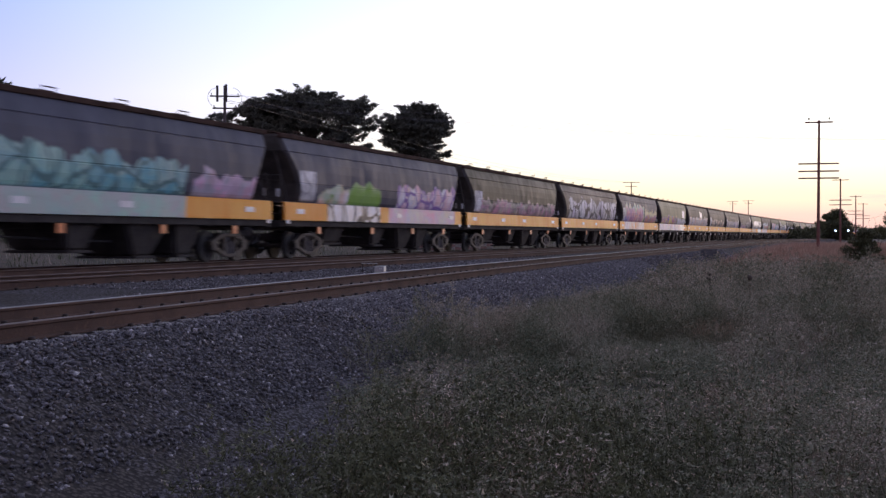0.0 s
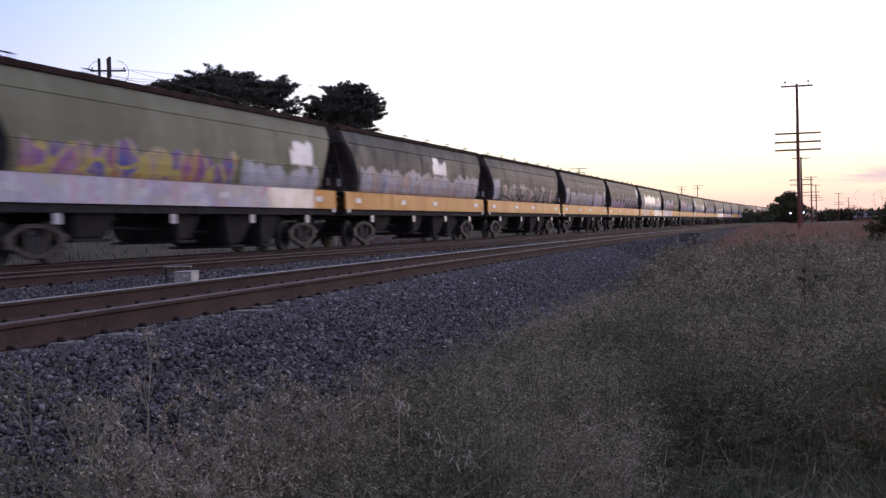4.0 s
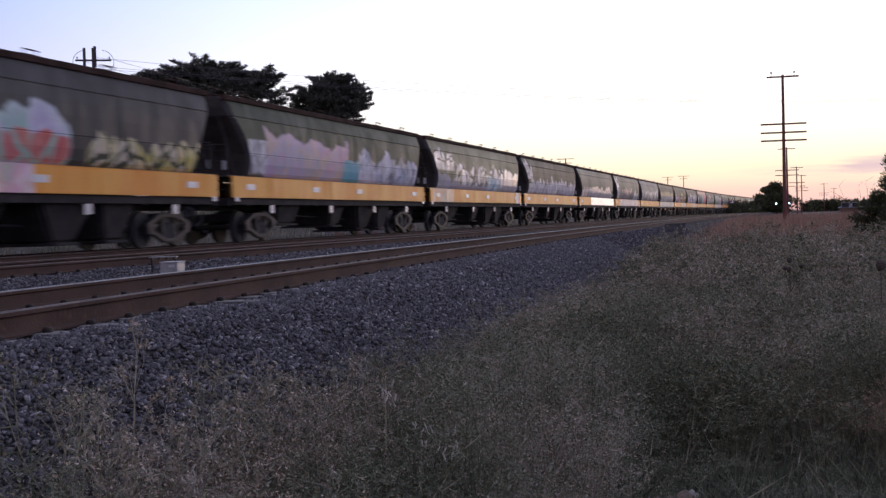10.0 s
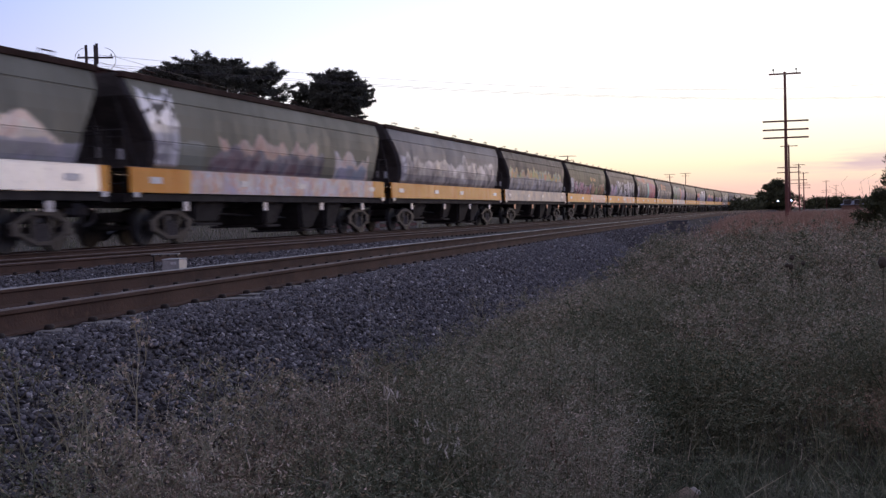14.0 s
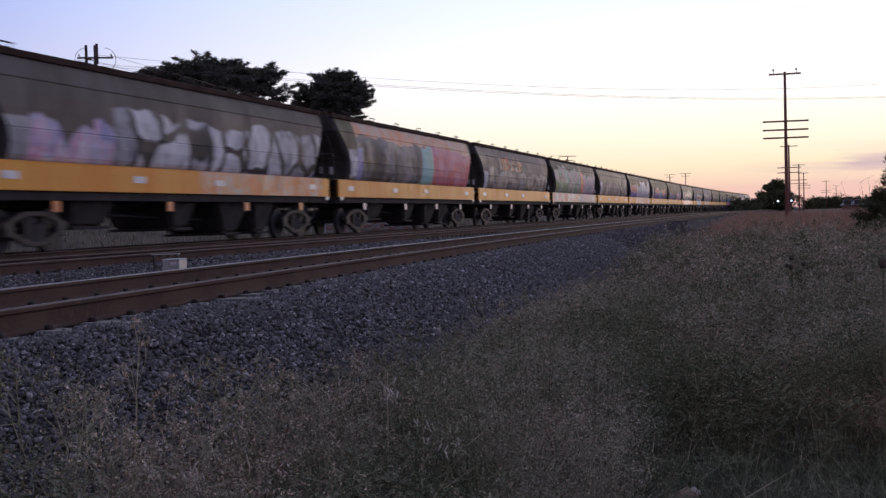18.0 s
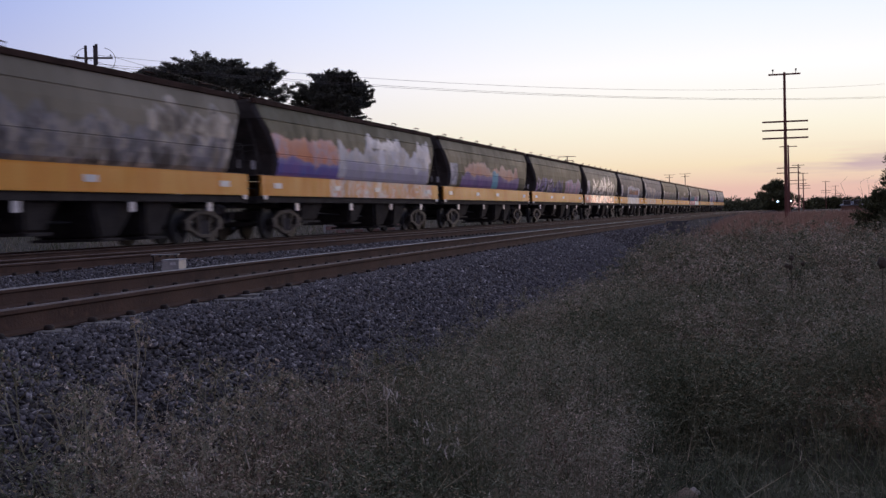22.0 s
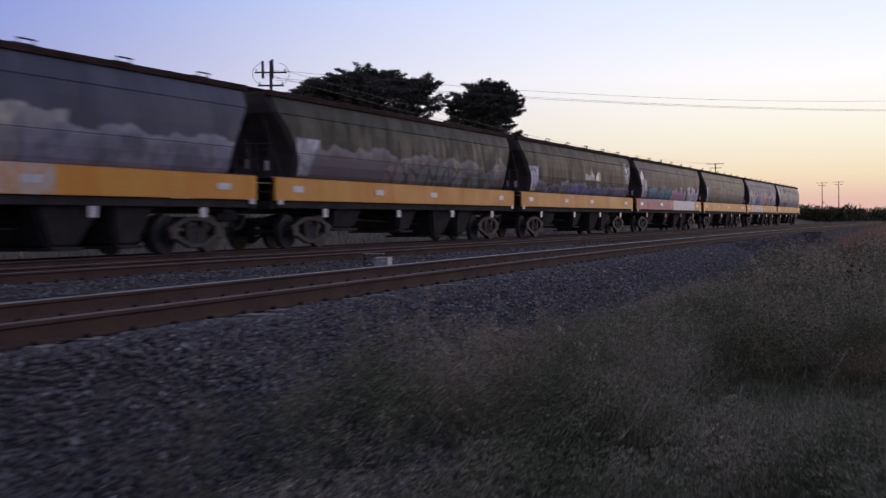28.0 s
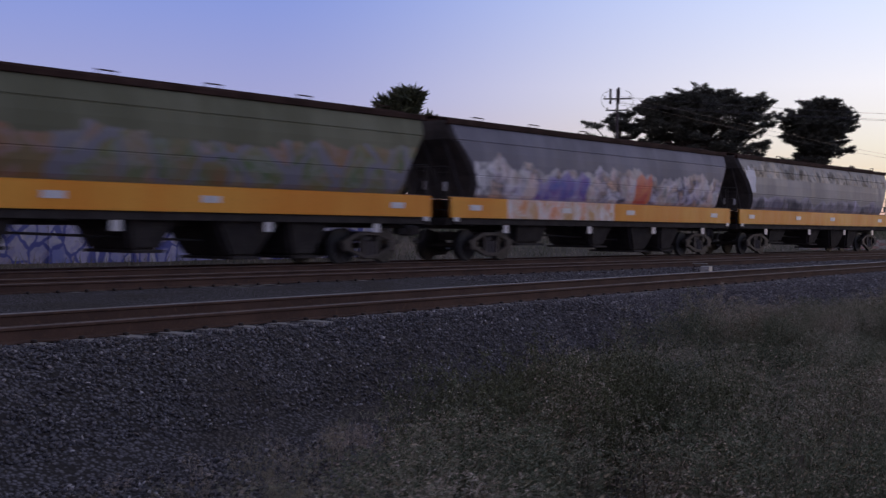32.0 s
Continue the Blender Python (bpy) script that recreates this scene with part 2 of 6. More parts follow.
M_GROUND, M_BALLAST, M_STONE = ground_material(), ballast_material(), stone_material()
M_WEED = weed_material("weed_leaf", [(0.112, 0.13, 0.08), (0.18, 0.194, 0.128), (0.26, 0.258, 0.182), (0.34, 0.308, 0.236), (0.44, 0.36, 0.292), (0.64, 0.56, 0.48)])
M_STALK = weed_material("weed_stalk", [(0.27, 0.26, 0.17), (0.39, 0.345, 0.24), (0.46, 0.36, 0.3), (0.62, 0.55, 0.46)])
M_SEED = weed_material("seed_heads", [(0.34, 0.29, 0.18), (0.5, 0.4, 0.28), (0.62, 0.5, 0.42), (0.75, 0.66, 0.55)])
M_RUSSET = weed_material("russet_weed", [(0.11, 0.1, 0.07), (0.17, 0.138, 0.1), (0.25, 0.18, 0.142), (0.38, 0.28, 0.23)])
M_STRAW = weed_material("straw_grass", [(0.36, 0.22, 0.16), (0.48, 0.3, 0.22), (0.58, 0.4, 0.29), (0.66, 0.5, 0.38)])


# ---------------------------------------------------------------- mesh helpers
def mesh_from(name, verts, faces, materials, index=None, smooth=False):
    me = bpy.data.meshes.new(name)
    me.from_pydata(verts, [], faces)
    for m in materials:
        me.materials.append(m)
    if index is not None:
        me.polygons.foreach_set("material_index", index)
    if smooth:
        me.polygons.foreach_set("use_smooth", [True] * len(me.polygons))
    me.update()
    return me


def tri_mesh(name, verts, tris, materials, index=None):
    """A mesh from numpy arrays of vertices and triangles."""
    me = bpy.data.meshes.new(name)
    nv, nf = len(verts), len(tris)
    me.vertices.add(nv)
    me.vertices.foreach_set("co", np.ascontiguousarray(verts, dtype=np.float32).ravel())
    me.loops.add(nf * 3)
    me.loops.foreach_set("vertex_index", np.ascontiguousarray(tris, dtype=np.int32).ravel())
    me.polygons.add(nf)
    me.polygons.foreach_set("loop_start", np.arange(0, nf * 3, 3, dtype=np.int32))
    for m in materials:
        me.materials.append(m)
    if index is not None:
        me.polygons.foreach_set("material_index", np.ascontiguousarray(index, dtype=np.int32))
    me.update(calc_edges=True)
    me.validate()
    return me


def bm_mesh(name, bm, material):
    me = bpy.data.meshes.new(name)
    bm.normal_update()
    bm.to_mesh(me)
    bm.free()
    for m in material if isinstance(material, (list, tuple)) else (material,):
        me.materials.append(m)
    return me


def part(name, bm, material, parent, label="", at=None):
    """Links a bmesh (or a mesh) as one mesh object under a thing or a part."""
    me = bm if isinstance(bm, bpy.types.Mesh) else bm_mesh(name, bm, material)
    ob = new(name, me)
    ob.parent = parent
    if at is not None:
        ob.matrix_basis = at
    return tagged(ob, label)


def box(bm, x0, x1, y0, y1, z0, z1, bevel=0.0, m=None):
    mat4 = Matrix.Translation(((x0 + x1) / 2, (y0 + y1) / 2, (z0 + z1) / 2)) @ Matrix.Diagonal((x1 - x0, y1 - y0, z1 - z0, 1))
    vs = bmesh.ops.create_cube(bm, size=1, matrix=(m @ mat4) if m else mat4)["verts"]
    if bevel:
        es = {e for v in vs for e in v.link_edges}
        bmesh.ops.bevel(bm, geom=list(es), offset=bevel, segments=1, affect="EDGES", clamp_overlap=True)
    return bm


def bar(bm, a, b, r, seg=6, r2=None):
    """A round bar from a to b."""
    a, b = Vector(a), Vector(b)
    d = b - a
    m = Matrix.Translation((a + b) / 2) @ d.to_track_quat("Z", "Y").to_matrix().to_4x4()
    bmesh.ops.create_cone(bm, cap_ends=True, segments=seg, radius1=r, radius2=r if r2 is None else r2, depth=d.length, matrix=m)
    return bm


def beam(bm, a, b, w, h):
    """A square beam from a to b: w across, h in the beam's own up."""
    a, b = Vector(a), Vector(b)
    d = b - a
    m = Matrix.Translation((a + b) / 2) @ d.to_track_quat("Y", "Z").to_matrix().to_4x4()
    bmesh.ops.create_cube(bm, size=1, matrix=m @ Matrix.Diagonal((w, d.length, h, 1)))
    return bm


def bend(y):
    """Sideways shift of the line where it curves, far ahead."""
    return 1.02e-4 * max(0.0, y - 145) ** 2 if y < 600 else 1.02e-4 * 455 ** 2 + 0.0928 * (y - 600)


def near_x(y):
    """Centre line of the near track, which eases into parallel with the others."""
    return bend(y) + (-7.3 + 1.88 * math.exp(-(y - 6) / 28) if y > 6 else -5.42 - 0.06 * (y - 6))


def mid_x(y):
    return -11.75 + bend(y)


def train_x(y):
    return -16.0 + bend(y)


# ---------------------------------------------------------------- ground
def smooth01(a, b, v):
    t = min(1.0, max(0.0, (v - a) / (b - a)))
    return t * t * (3 - 2 * t)


def ground_z(x, y):
    right = -1.1 + 0.55 * smooth01(20, 85, y)
    left = -0.42 + 1.25 * smooth01(21, 33, -x)
    k = smooth01(-21, -17, x - bend(min(y, 590)))
    z = left + (right - left) * k
    return z + 0.05 * noise.noise((x * 0.35, y * 0.35, 3.1)) * (1 if abs(x) < 40 else 0)


def ground():
    xs = [-3000, -1200, -500, -250, -140, -90, -65, -50, -42] + [-36 + 1.5 * i for i in range(11)] + [-19 + 1.0 * i for i in range(33)] + [16, 20, 26, 34, 50, 80, 140, 260, 600, 1400, 3000]
    ys = [-900, -400, -200, -100, -60, -40, -30] + [-24 + 1.5 * i for i in range(60)] + [68 + 6 * i for i in range(20)] + [195, 215, 240, 270, 310, 360, 420, 500, 600, 760, 1000, 1500, 2300, 4200]
    vs = [(x, y, ground_z(x, y)) for y in ys for x in xs]
    n = len(xs)
    fs = [(j * n + i, j * n + i + 1, (j + 1) * n + i + 1, (j + 1) * n + i) for j in range(len(ys) - 1) for i in range(n - 1)]
    ob = new("ground", mesh_from("ground", vs, fs, [M_GROUND], smooth=True))
    tagged(ob, "dry weedy ground beside the railway", "ground", kind="structure")


def bed_z(x, y):
    """Top of the ballast bed, which rounds over into the shoulder."""
    edge = near_x(y) + 1.3
    if x < edge:
        z = -0.17
        for c in (near_x(y), mid_x(y), train_x(y)):
            if abs(x - c) < 1.05:
                z -= 0.02
        if x < train_x(y) - 1.8:
            z -= 0.35 * (train_x(y) - 1.8 - x)
        return z
    d = x - edge
    return max(-0.17 - 0.62 * (math.sqrt(d * d + 0.09) - 0.3), -1.02 + 0.56 * smooth01(20, 85, y))


def bed_lumps(x, y):
    return 0.02 * noise.noise((x * 2.3, y * 2.3, 0)) + 0.035 * noise.noise((x * 0.5, y * 0.5, 7))


def shoulder(y):
    """Width of the stone from the near track's centre; it widens into an apron behind."""
    return 3.3 + 3.6 * smooth01(-3, 9, -y)


def ballast_bed():
    ys = [-60 + 0.5 * i for i in range(260)] + [70 + 4 * i for i in range(30)] + [190 + 15 * i for i in range(28)] + [640, 800, 1100]
    us = [-19.0, -18.2, -17.6] + [-17 + 0.45 * i for i in range(19)]
    n = len(us) + 10
    vs = []
    for y in ys:
        row = [u + bend(y) for u in us]
        e = near_x(y)
        far = shoulder(y)
        row += [e + k for k in (-0.9, 0.0, 0.9, 1.25, 1.5, 1.8, 2.2, 2.7, 3.1)] + [e + far]
        for x in row:
            vs.append((x, y, bed_z(x, y) + bed_lumps(x, y)))
    fs = [(j * n + i, j * n + i + 1, (j + 1) * n + i + 1, (j + 1) * n + i) for j in range(len(ys) - 1) for i in range(n - 1)]
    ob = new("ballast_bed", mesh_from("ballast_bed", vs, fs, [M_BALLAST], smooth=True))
    tagged(ob, "blue-grey crushed stone ballast under three tracks", "ballast", kind="structure")


def scatter_stones():
    """Loose stones on the shoulder and between the rails, nearest the camera."""
    rng = np.random.default_rng(5)
    # eight-sided angular chips
    base = np.array([(1, 0.1, 0), (-0.1, 1, 0.1), (-1, -0.1, 0), (0.1, -1, -0.1), (0.15, 0.1, 1), (-0.1, -0.1, -1)], float)
    tri = np.array([(0, 1, 4), (1, 2, 4), (2, 3, 4), (3, 0, 4), (1, 0, 5), (2, 1, 5), (3, 2, 5), (0, 3, 5)])

    def field(n, y0, y1, o0, o1, keep=1.0):
        out = []
        ys = y0 + (y1 - y0) * rng.random(n) ** 1.2
        us = rng.random(n)
        for y, u in zip(ys, us):
            off = o0 + (min(o1, shoulder(y) + 0.2) - o0) * u
            if min(abs(off - 0.7525), abs(off + 0.7525)) < 0.1:
                continue
            if 0.85 < abs(off) < 1.12 and rng.random() < 0.5:
                continue
            x = near_x(y) + off
            out.append((x, y, bed_z(x, y) + bed_lumps(x, y) + 0.002))
        return out

    spots = field(100000, 2.5, 34, 0.85, 9) + field(12000, 3, 34, -2.6, 0.85) + field(42000, -14, 2.5, 0.85, 9) + field(12000, 6, 34, -5.2, -2.6) + field(9000, 32, 66, 0.85, 9)
    n = len(spots)
    P = np.array(spots)
    size = rng.uniform(0.011, 0.027, n) * (1 + 0.022 * np.maximum(P[:, 1], 0)) * np.where(P[:, 1] < 2.5, 1.2, 1.0)
    q = rng.normal(size=(n, 4)) * np.array([1, 0.4, 0.4, 1])
    q /= np.linalg.norm(q, axis=1)[:, None]
    w, a, b, c = q.T
    R = np.stack([1 - 2 * (b * b + c * c), 2 * (a * b - c * w), 2 * (a * c + b * w), 2 * (a * b + c * w), 1 - 2 * (a * a + c * c), 2 * (b * c - a * w), 2 * (a * c - b * w), 2 * (b * c + a * w), 1 - 2 * (a * a + b * b)], -1).reshape(n, 3, 3)
    shape = base[None] * rng.uniform(0.6, 1.15, (n, 6, 1)) * rng.uniform(0.65, 1.25, (n, 1, 3)) * np.array([1.1, 1.0, 0.62])
    V = np.einsum("nij,nkj->nki", R, shape) * size[:, None, None] + P[:, None, :]
    V[:, :, 2] += (size * 0.35)[:, None]
    F = tri[None] + (np.arange(n) * 6)[:, None, None]
    ob = new("ballast_stones", tri_mesh("ballast_stones", V.reshape(-1, 3), F.reshape(-1, 3), [M_STONE]))
    tagged(ob, "loose angular blue-grey ballast stones beside the rails", "stones", kind="stuff")


ground()
ballast_bed()
scatter_stones()


# ---------------------------------------------------------------- tracks
def rail_mesh(line, side, ys, shiny):
    prof = [(-0.07, -0.165), (0.07, -0.165), (0.07, -0.152), (0.014, -0.135), (0.011, -0.045), (0.035, -0.032), (0.036, -0.008), (0.026, 0.0), (-0.026, 0.0), (-0.036, -0.008), (-0.035, -0.032), (-0.011, -0.045), (-0.014, -0.135), (-0.07, -0.152)]
    n = len(prof)
    vs, fs, ix = [], [], []
    for y in ys:
        h = 0.5
        dx = (line(y + h) - line(y - h)) / (2 * h)
        for px, pz in prof:
            x = line(y) + side * 0.7525 / math.cos(math.atan(dx)) + px
            vs.append((x, y, pz))
    for j in range(len(ys) - 1):
        for i in range(n):
            k = (i + 1) % n
            fs.append((j * n + i, j * n + k, (j + 1) * n + k, (j + 1) * n + i))
            ix.append(1 if i in (6, 7, 8) else 0)
    return mesh_from("rail", vs, fs, [M_RUST, M_HEAD if shiny else M_HEADR], ix)


def sleeper_mesh():
    bm = bmesh.new()
    box(bm, -1.25, 1.25, -0.11, 0.11, -0.40, -0.165, 0.02)
    for s in (-1, 1):
        box(bm, s * 0.95 - 0.28, s * 0.95 + 0.28, -0.1, 0.1, -0.17, -0.155, 0.006)
    return bm_mesh("sleeper", bm, M_CONC)


def clip_mesh(places):
    """Rail fastenings at all the given places (x, y, turn), as one mesh."""
    bm = bmesh.new()
    for side in (-1, 1):
        for r in (-0.7525, 0.7525):
            cx = r + side * 0.105
            box(bm, cx - 0.03, cx + 0.03, -0.028, 0.028, -0.175, -0.128, 0.012)
    bmesh.ops.triangulate(bm, faces=list(bm.faces))
    bm.verts.index_update()
    V = np.array([v.co[:] for v in bm.verts])
    F = np.array([[v.index for v in f.verts] for f in bm.faces])
    bm.free()
    VV, FF = [], []
    for k, (x, y, a) in enumerate(places):
        R = np.array([[math.cos(a), -math.sin(a), 0], [math.sin(a), math.cos(a), 0], [0, 0, 1]])
        VV.append(V @ R.T + np.array([x, y, 0]))
        FF.append(F + k * len(V))
    return tri_mesh("rail_clips", np.concatenate(VV), np.concatenate(FF), [M_CLIP])


def track(name, line, y0, y1, shiny, parts, label, step=0.56, joined=True):
    root = new(name)
    tagged(root, label, "railway track", kind="structure")
    ys = []
    y = y0
    while y < y1:
        ys.append(y)
        y += 1.5 if y < 60 else 5 if y < 200 else 15
    for side, sh in ((1, shiny[0]), (-1, shiny[1])):
        part("rail", rail_mesh(line, side, ys, sh), None, root, "polished steel rail with rusty web" if sh else "brown rusty steel rail")
    me = sleeper_mesh()
    rows = []
    y = parts[0]
    while y < parts[1]:
        rows.append(y)
        y += step
    clips = []
    far = bmesh.new()
    for k, y in enumerate(rows):
        yaw = math.atan((line(y + 0.5) - line(y - 0.5)))
        at = pose(line(y), y, -0.006, 0, 0, -math.degrees(yaw))
        if joined:
            vs = bmesh.ops.create_cube(far, size=1, matrix=at @ Matrix.Translation((0, 0, -0.30)) @ Matrix.Diagonal((2.5, 0.22, 0.23, 1)))
        else:
            part("sleeper", me, None, root, at=at)
        if y < 45:
            clips.append((line(y), y, -yaw))
    if joined:
        tagged(part("sleepers", far, M_CONC, root), kind="stuff")
    tagged(part("rail_clips", clip_mesh(clips), None, root, "dark steel rail fastenings"), kind="stuff")
    return root


track("near_track", near_x, -60, 900, (False, True), (-18, 72), "rusty running track on concrete sleepers in ballast", joined=False)
track("middle_track", mid_x, -60, 900, (False, False), (-18, 90), "rusty middle track on sleepers in ballast")
track("train_track", train_x, -60, 900, (False, False), (-18, 90), "track beneath the grain wagons")


# ---------------------------------------------------------------- trackside box, cabinet
def trackside_box():
    root = new("trackside_box")
    tagged(root, "small pale grey metal equipment box between the tracks", "equipment box")
    root.matrix_basis = pose(-7.94, 14.4, -0.165, 0, 0, 14)
    part("case", box(bmesh.new(), -0.115, 0.115, -0.2, 0.2, 0.02, 0.19, 0.01), M_GALV, root)
    part("lid", box(bmesh.new(), -0.12, 0.12, -0.205, 0.205, 0.19, 0.204, 0.004), M_GALV, root)
    part("label_plate", box(bmesh.new(), 0.0, 0.075, -0.207, -0.201, 0.13, 0.165), M_WHITE, root)
    for sx in (-0.08, 0.08):
        for sy in (-0.13, 0.13):
            part("foot", box(bmesh.new(), sx - 0.015, sx + 0.015, sy - 0.015, sy + 0.015, -0.03, 0.02), M_CLIP, root)
    rack = new("cable_bracket")
    tagged(rack, "low slotted steel bracket beside the equipment box", "bracket")
    rack.matrix_basis = pose(-8.66, 15.45, -0.14, 0, 0, 16)
    part("top_plate", box(bmesh.new(), -0.2, 0.2, -0.05, 0.05, 0.205, 0.22, 0.004), M_GALV, rack)
    for i in range(4):
        part("slot_bar", box(bmesh.new(), -0.19 + 0.11 * i, -0.15 + 0.11 * i, -0.05, 0.05, 0.18, 0.205), M_BOGIE, rack)
    for xx in (-0.17, 0.17):
        part("leg", bar(bmesh.new(), (xx, 0, -0.04), (xx, 0, 0.182), 0.012, 6), M_CLIP, rack)
    dull = mat("weathered_cabinet", (0.1, 0.1, 0.115), (0.15, 0.15, 0.165), 4, 0.8, 0, 0.2, 30, spec=0.2)
    cab = new("trackside_cabinet")
    tagged(cab, "low dark grey cabinet at the ballast edge", "cabinet")
    cab.matrix_basis = pose(-4.75, 53, -0.62, 0, 0, 4)
    part("case", box(bmesh.new(), -0.42, 0.42, -0.3, 0.3, 0.0, 0.6, 0.02), dull, cab)
    part("lid", box(bmesh.new(), -0.46, 0.46, -0.34, 0.34, 0.6, 0.65, 0.01), dull, cab)
    part("base", box(bmesh.new(), -0.5, 0.5, -0.38, 0.38, -0.12, 0.0), dull, cab)


trackside_box()


# ---------------------------------------------------------------- grain wagons
LENGTH = 19.0


def paint(nt, co, base, patches, seed):
    """Layers sprayed lettering and panels over a base colour. Returns colour, metal."""
    sep = add(nt, "SeparateXYZ")
    nt.links.new(co, sep.inputs[0])
    y, z = sep.outputs[1], sep.outputs[2]
    metal = None
    col = base
    for k, (p0, p1, z0, z1, cols, line, cell, rag, silver) in enumerate(patches):
        cell = 1.35 * cell
        off = add(nt, "VectorMath", operation="ADD")
        off.inputs[1].default_value = (0, 7.3 * k + 3.1 * seed, 1.7 * seed)
        nt.links.new(co, off.inputs[0])
        wob = add(nt, "TexNoise")
        wob.inputs["Scale"].default_value = 0.9 / cell
        wob.inputs["Detail"].default_value = 2
        nt.links.new(off.outputs[0], wob.inputs["Vector"])
        warp = add(nt, "VectorMath", operation="MULTIPLY_ADD")
        warp.inputs[1].default_value = (0, 0.9 * cell, 0.9 * cell)
        nt.links.new(wob.outputs["Color"], warp.inputs[0])
        nt.links.new(off.outputs[0], warp.inputs[2])
        stretch = add(nt, "VectorMath", operation="MULTIPLY")
        stretch.inputs[1].default_value = (0, 1, 0.8)
        nt.links.new(warp.outputs[0], stretch.inputs[0])
        angular = "MANHATTAN" if k % 2 else "EUCLIDEAN"
        cells = add(nt, "TexVoronoi", distance=angular)
        cells.inputs["Scale"].default_value = 1 / cell
        nt.links.new(stretch.outputs[0], cells.inputs["Vector"])
        edge = add(nt, "TexVoronoi", feature="DISTANCE_TO_EDGE")
        edge.inputs["Scale"].default_value = 1 / cell
        nt.links.new(stretch.outputs[0], edge.inputs["Vector"])
        pick = add(nt, "SeparateColor")
        nt.links.new(cells.outputs["Color"], pick.inputs[0])
        ramp = add(nt, "ValToRGB")
        ramp.color_ramp.interpolation = "CONSTANT"
        e = ramp.color_ramp.elements
        e[0].color = (*cols[0], 1)
        e[1].position, e[1].color = 1.0 / len(cols), (*cols[1 % len(cols)], 1)
        for i in range(2, len(cols)):
            e.new(i / len(cols)).color = (*cols[i], 1)
        nt.links.new(pick.outputs[0], ramp.inputs[0])
        drift = add(nt, "ValToRGB")
        e = drift.color_ramp.elements
        e[0].color, e[1].color = (*cols[0], 1), (*cols[-1], 1)
        for i in range(1, len(cols) - 1):
            e.new(i / (len(cols) - 1)).color = (*cols[i], 1)
        nt.links.new(remap(nt, noise_of(nt, warp.outputs[0], 0.9 / cell, 5, 0.6), 0.33, 0.67), drift.inputs[0])
        fill = mix_color(nt, 0.5 if line is not None else 0.66, ramp.outputs[0], drift.outputs[0])
        soft = noise_of(nt, off.outputs[0], 1.6, 3)
        fill = mix_color(nt, remap(nt, soft, 0.35, 0.75, 0.0, 0.45), fill, cols[-1])
        fill = mix_color(nt, remap(nt, noise_of(nt, off.outputs[0], 7.0, 3), 0.6, 0.75, 0, 0.35), fill, (0.1, 0.1, 0.11))
        if line is not None:
            fill = mix_color(nt, remap(nt, edge.outputs["Distance"], 0.05, 0.085, 0.95, 0.0), fill, line)
        y0, y1 = -9 + 18 * p0, -9 + 18 * p1
        one = add(nt, "TexNoise", noise_dimensions="1D")
        one.inputs["Scale"].default_value = 0.9 / max(cell, 0.2)
        one.inputs["Detail"].default_value = 3.0
        nt.links.new(math_node(nt, "ADD", y, 11.0 * seed + k), one.inputs["W"])
        letter = add(nt, "TexVoronoi", voronoi_dimensions="1D")
        letter.inputs["Scale"].default_value = 0.62 / cell
        nt.links.new(math_node(nt, "ADD", y, 5.0 * seed + 2 * k), letter.inputs["W"])
        pick1 = add(nt, "SeparateColor")
        nt.links.new(letter.outputs["Color"], pick1.inputs[0])
        dome = math_node(nt, "MULTIPLY", math_node(nt, "POWER", letter.outputs["Distance"], 2.0), 1.3 * rag)
        zz = math_node(nt, "ADD", z, math_node(nt, "MULTIPLY", math_node(nt, "SUBTRACT", one.outputs["Fac"], 0.5), 1.7 * rag))
        zz = math_node(nt, "ADD", zz, math_node(nt, "MULTIPLY_ADD", math_node(nt, "SUBTRACT", pick1.outputs[0], 0.6), 0.75 * rag, dome))
        yy = math_node(nt, "ADD", y, math_node(nt, "MULTIPLY", math_node(nt, "SUBTRACT", wob.outputs["Fac"], 0.5), 1.5 * rag))
        s = 0.03 + 0.05 * rag
        mask = math_node(nt, "MULTIPLY", remap(nt, yy, y0 - s, y0 + s), remap(nt, yy, y1 - s, y1 + s, 1, 0))
        mask = math_node(nt, "MULTIPLY", mask, math_node(nt, "MULTIPLY", remap(nt, zz, z1 - s, z1 + s, 1, 0), remap(nt, z, z0 - 0.05, z0 + 0.05)))
        halo = math_node(nt, "MULTIPLY", remap(nt, zz, z1 - 0.38 * (z1 - z0), z1, 0, 0.4), 1.0 if line is None else 0.3)
        fill = mix_color(nt, halo, fill, tuple(0.55 * c + 0.3 for c in cols[0]))
        col = mix_color(nt, mask, col, fill)
        if silver:
            mm = math_node(nt, "MULTIPLY", mask, 0.6 * silver)
            metal = mm if metal is None else math_node(nt, "MAXIMUM", metal, mm)
    return col, metal


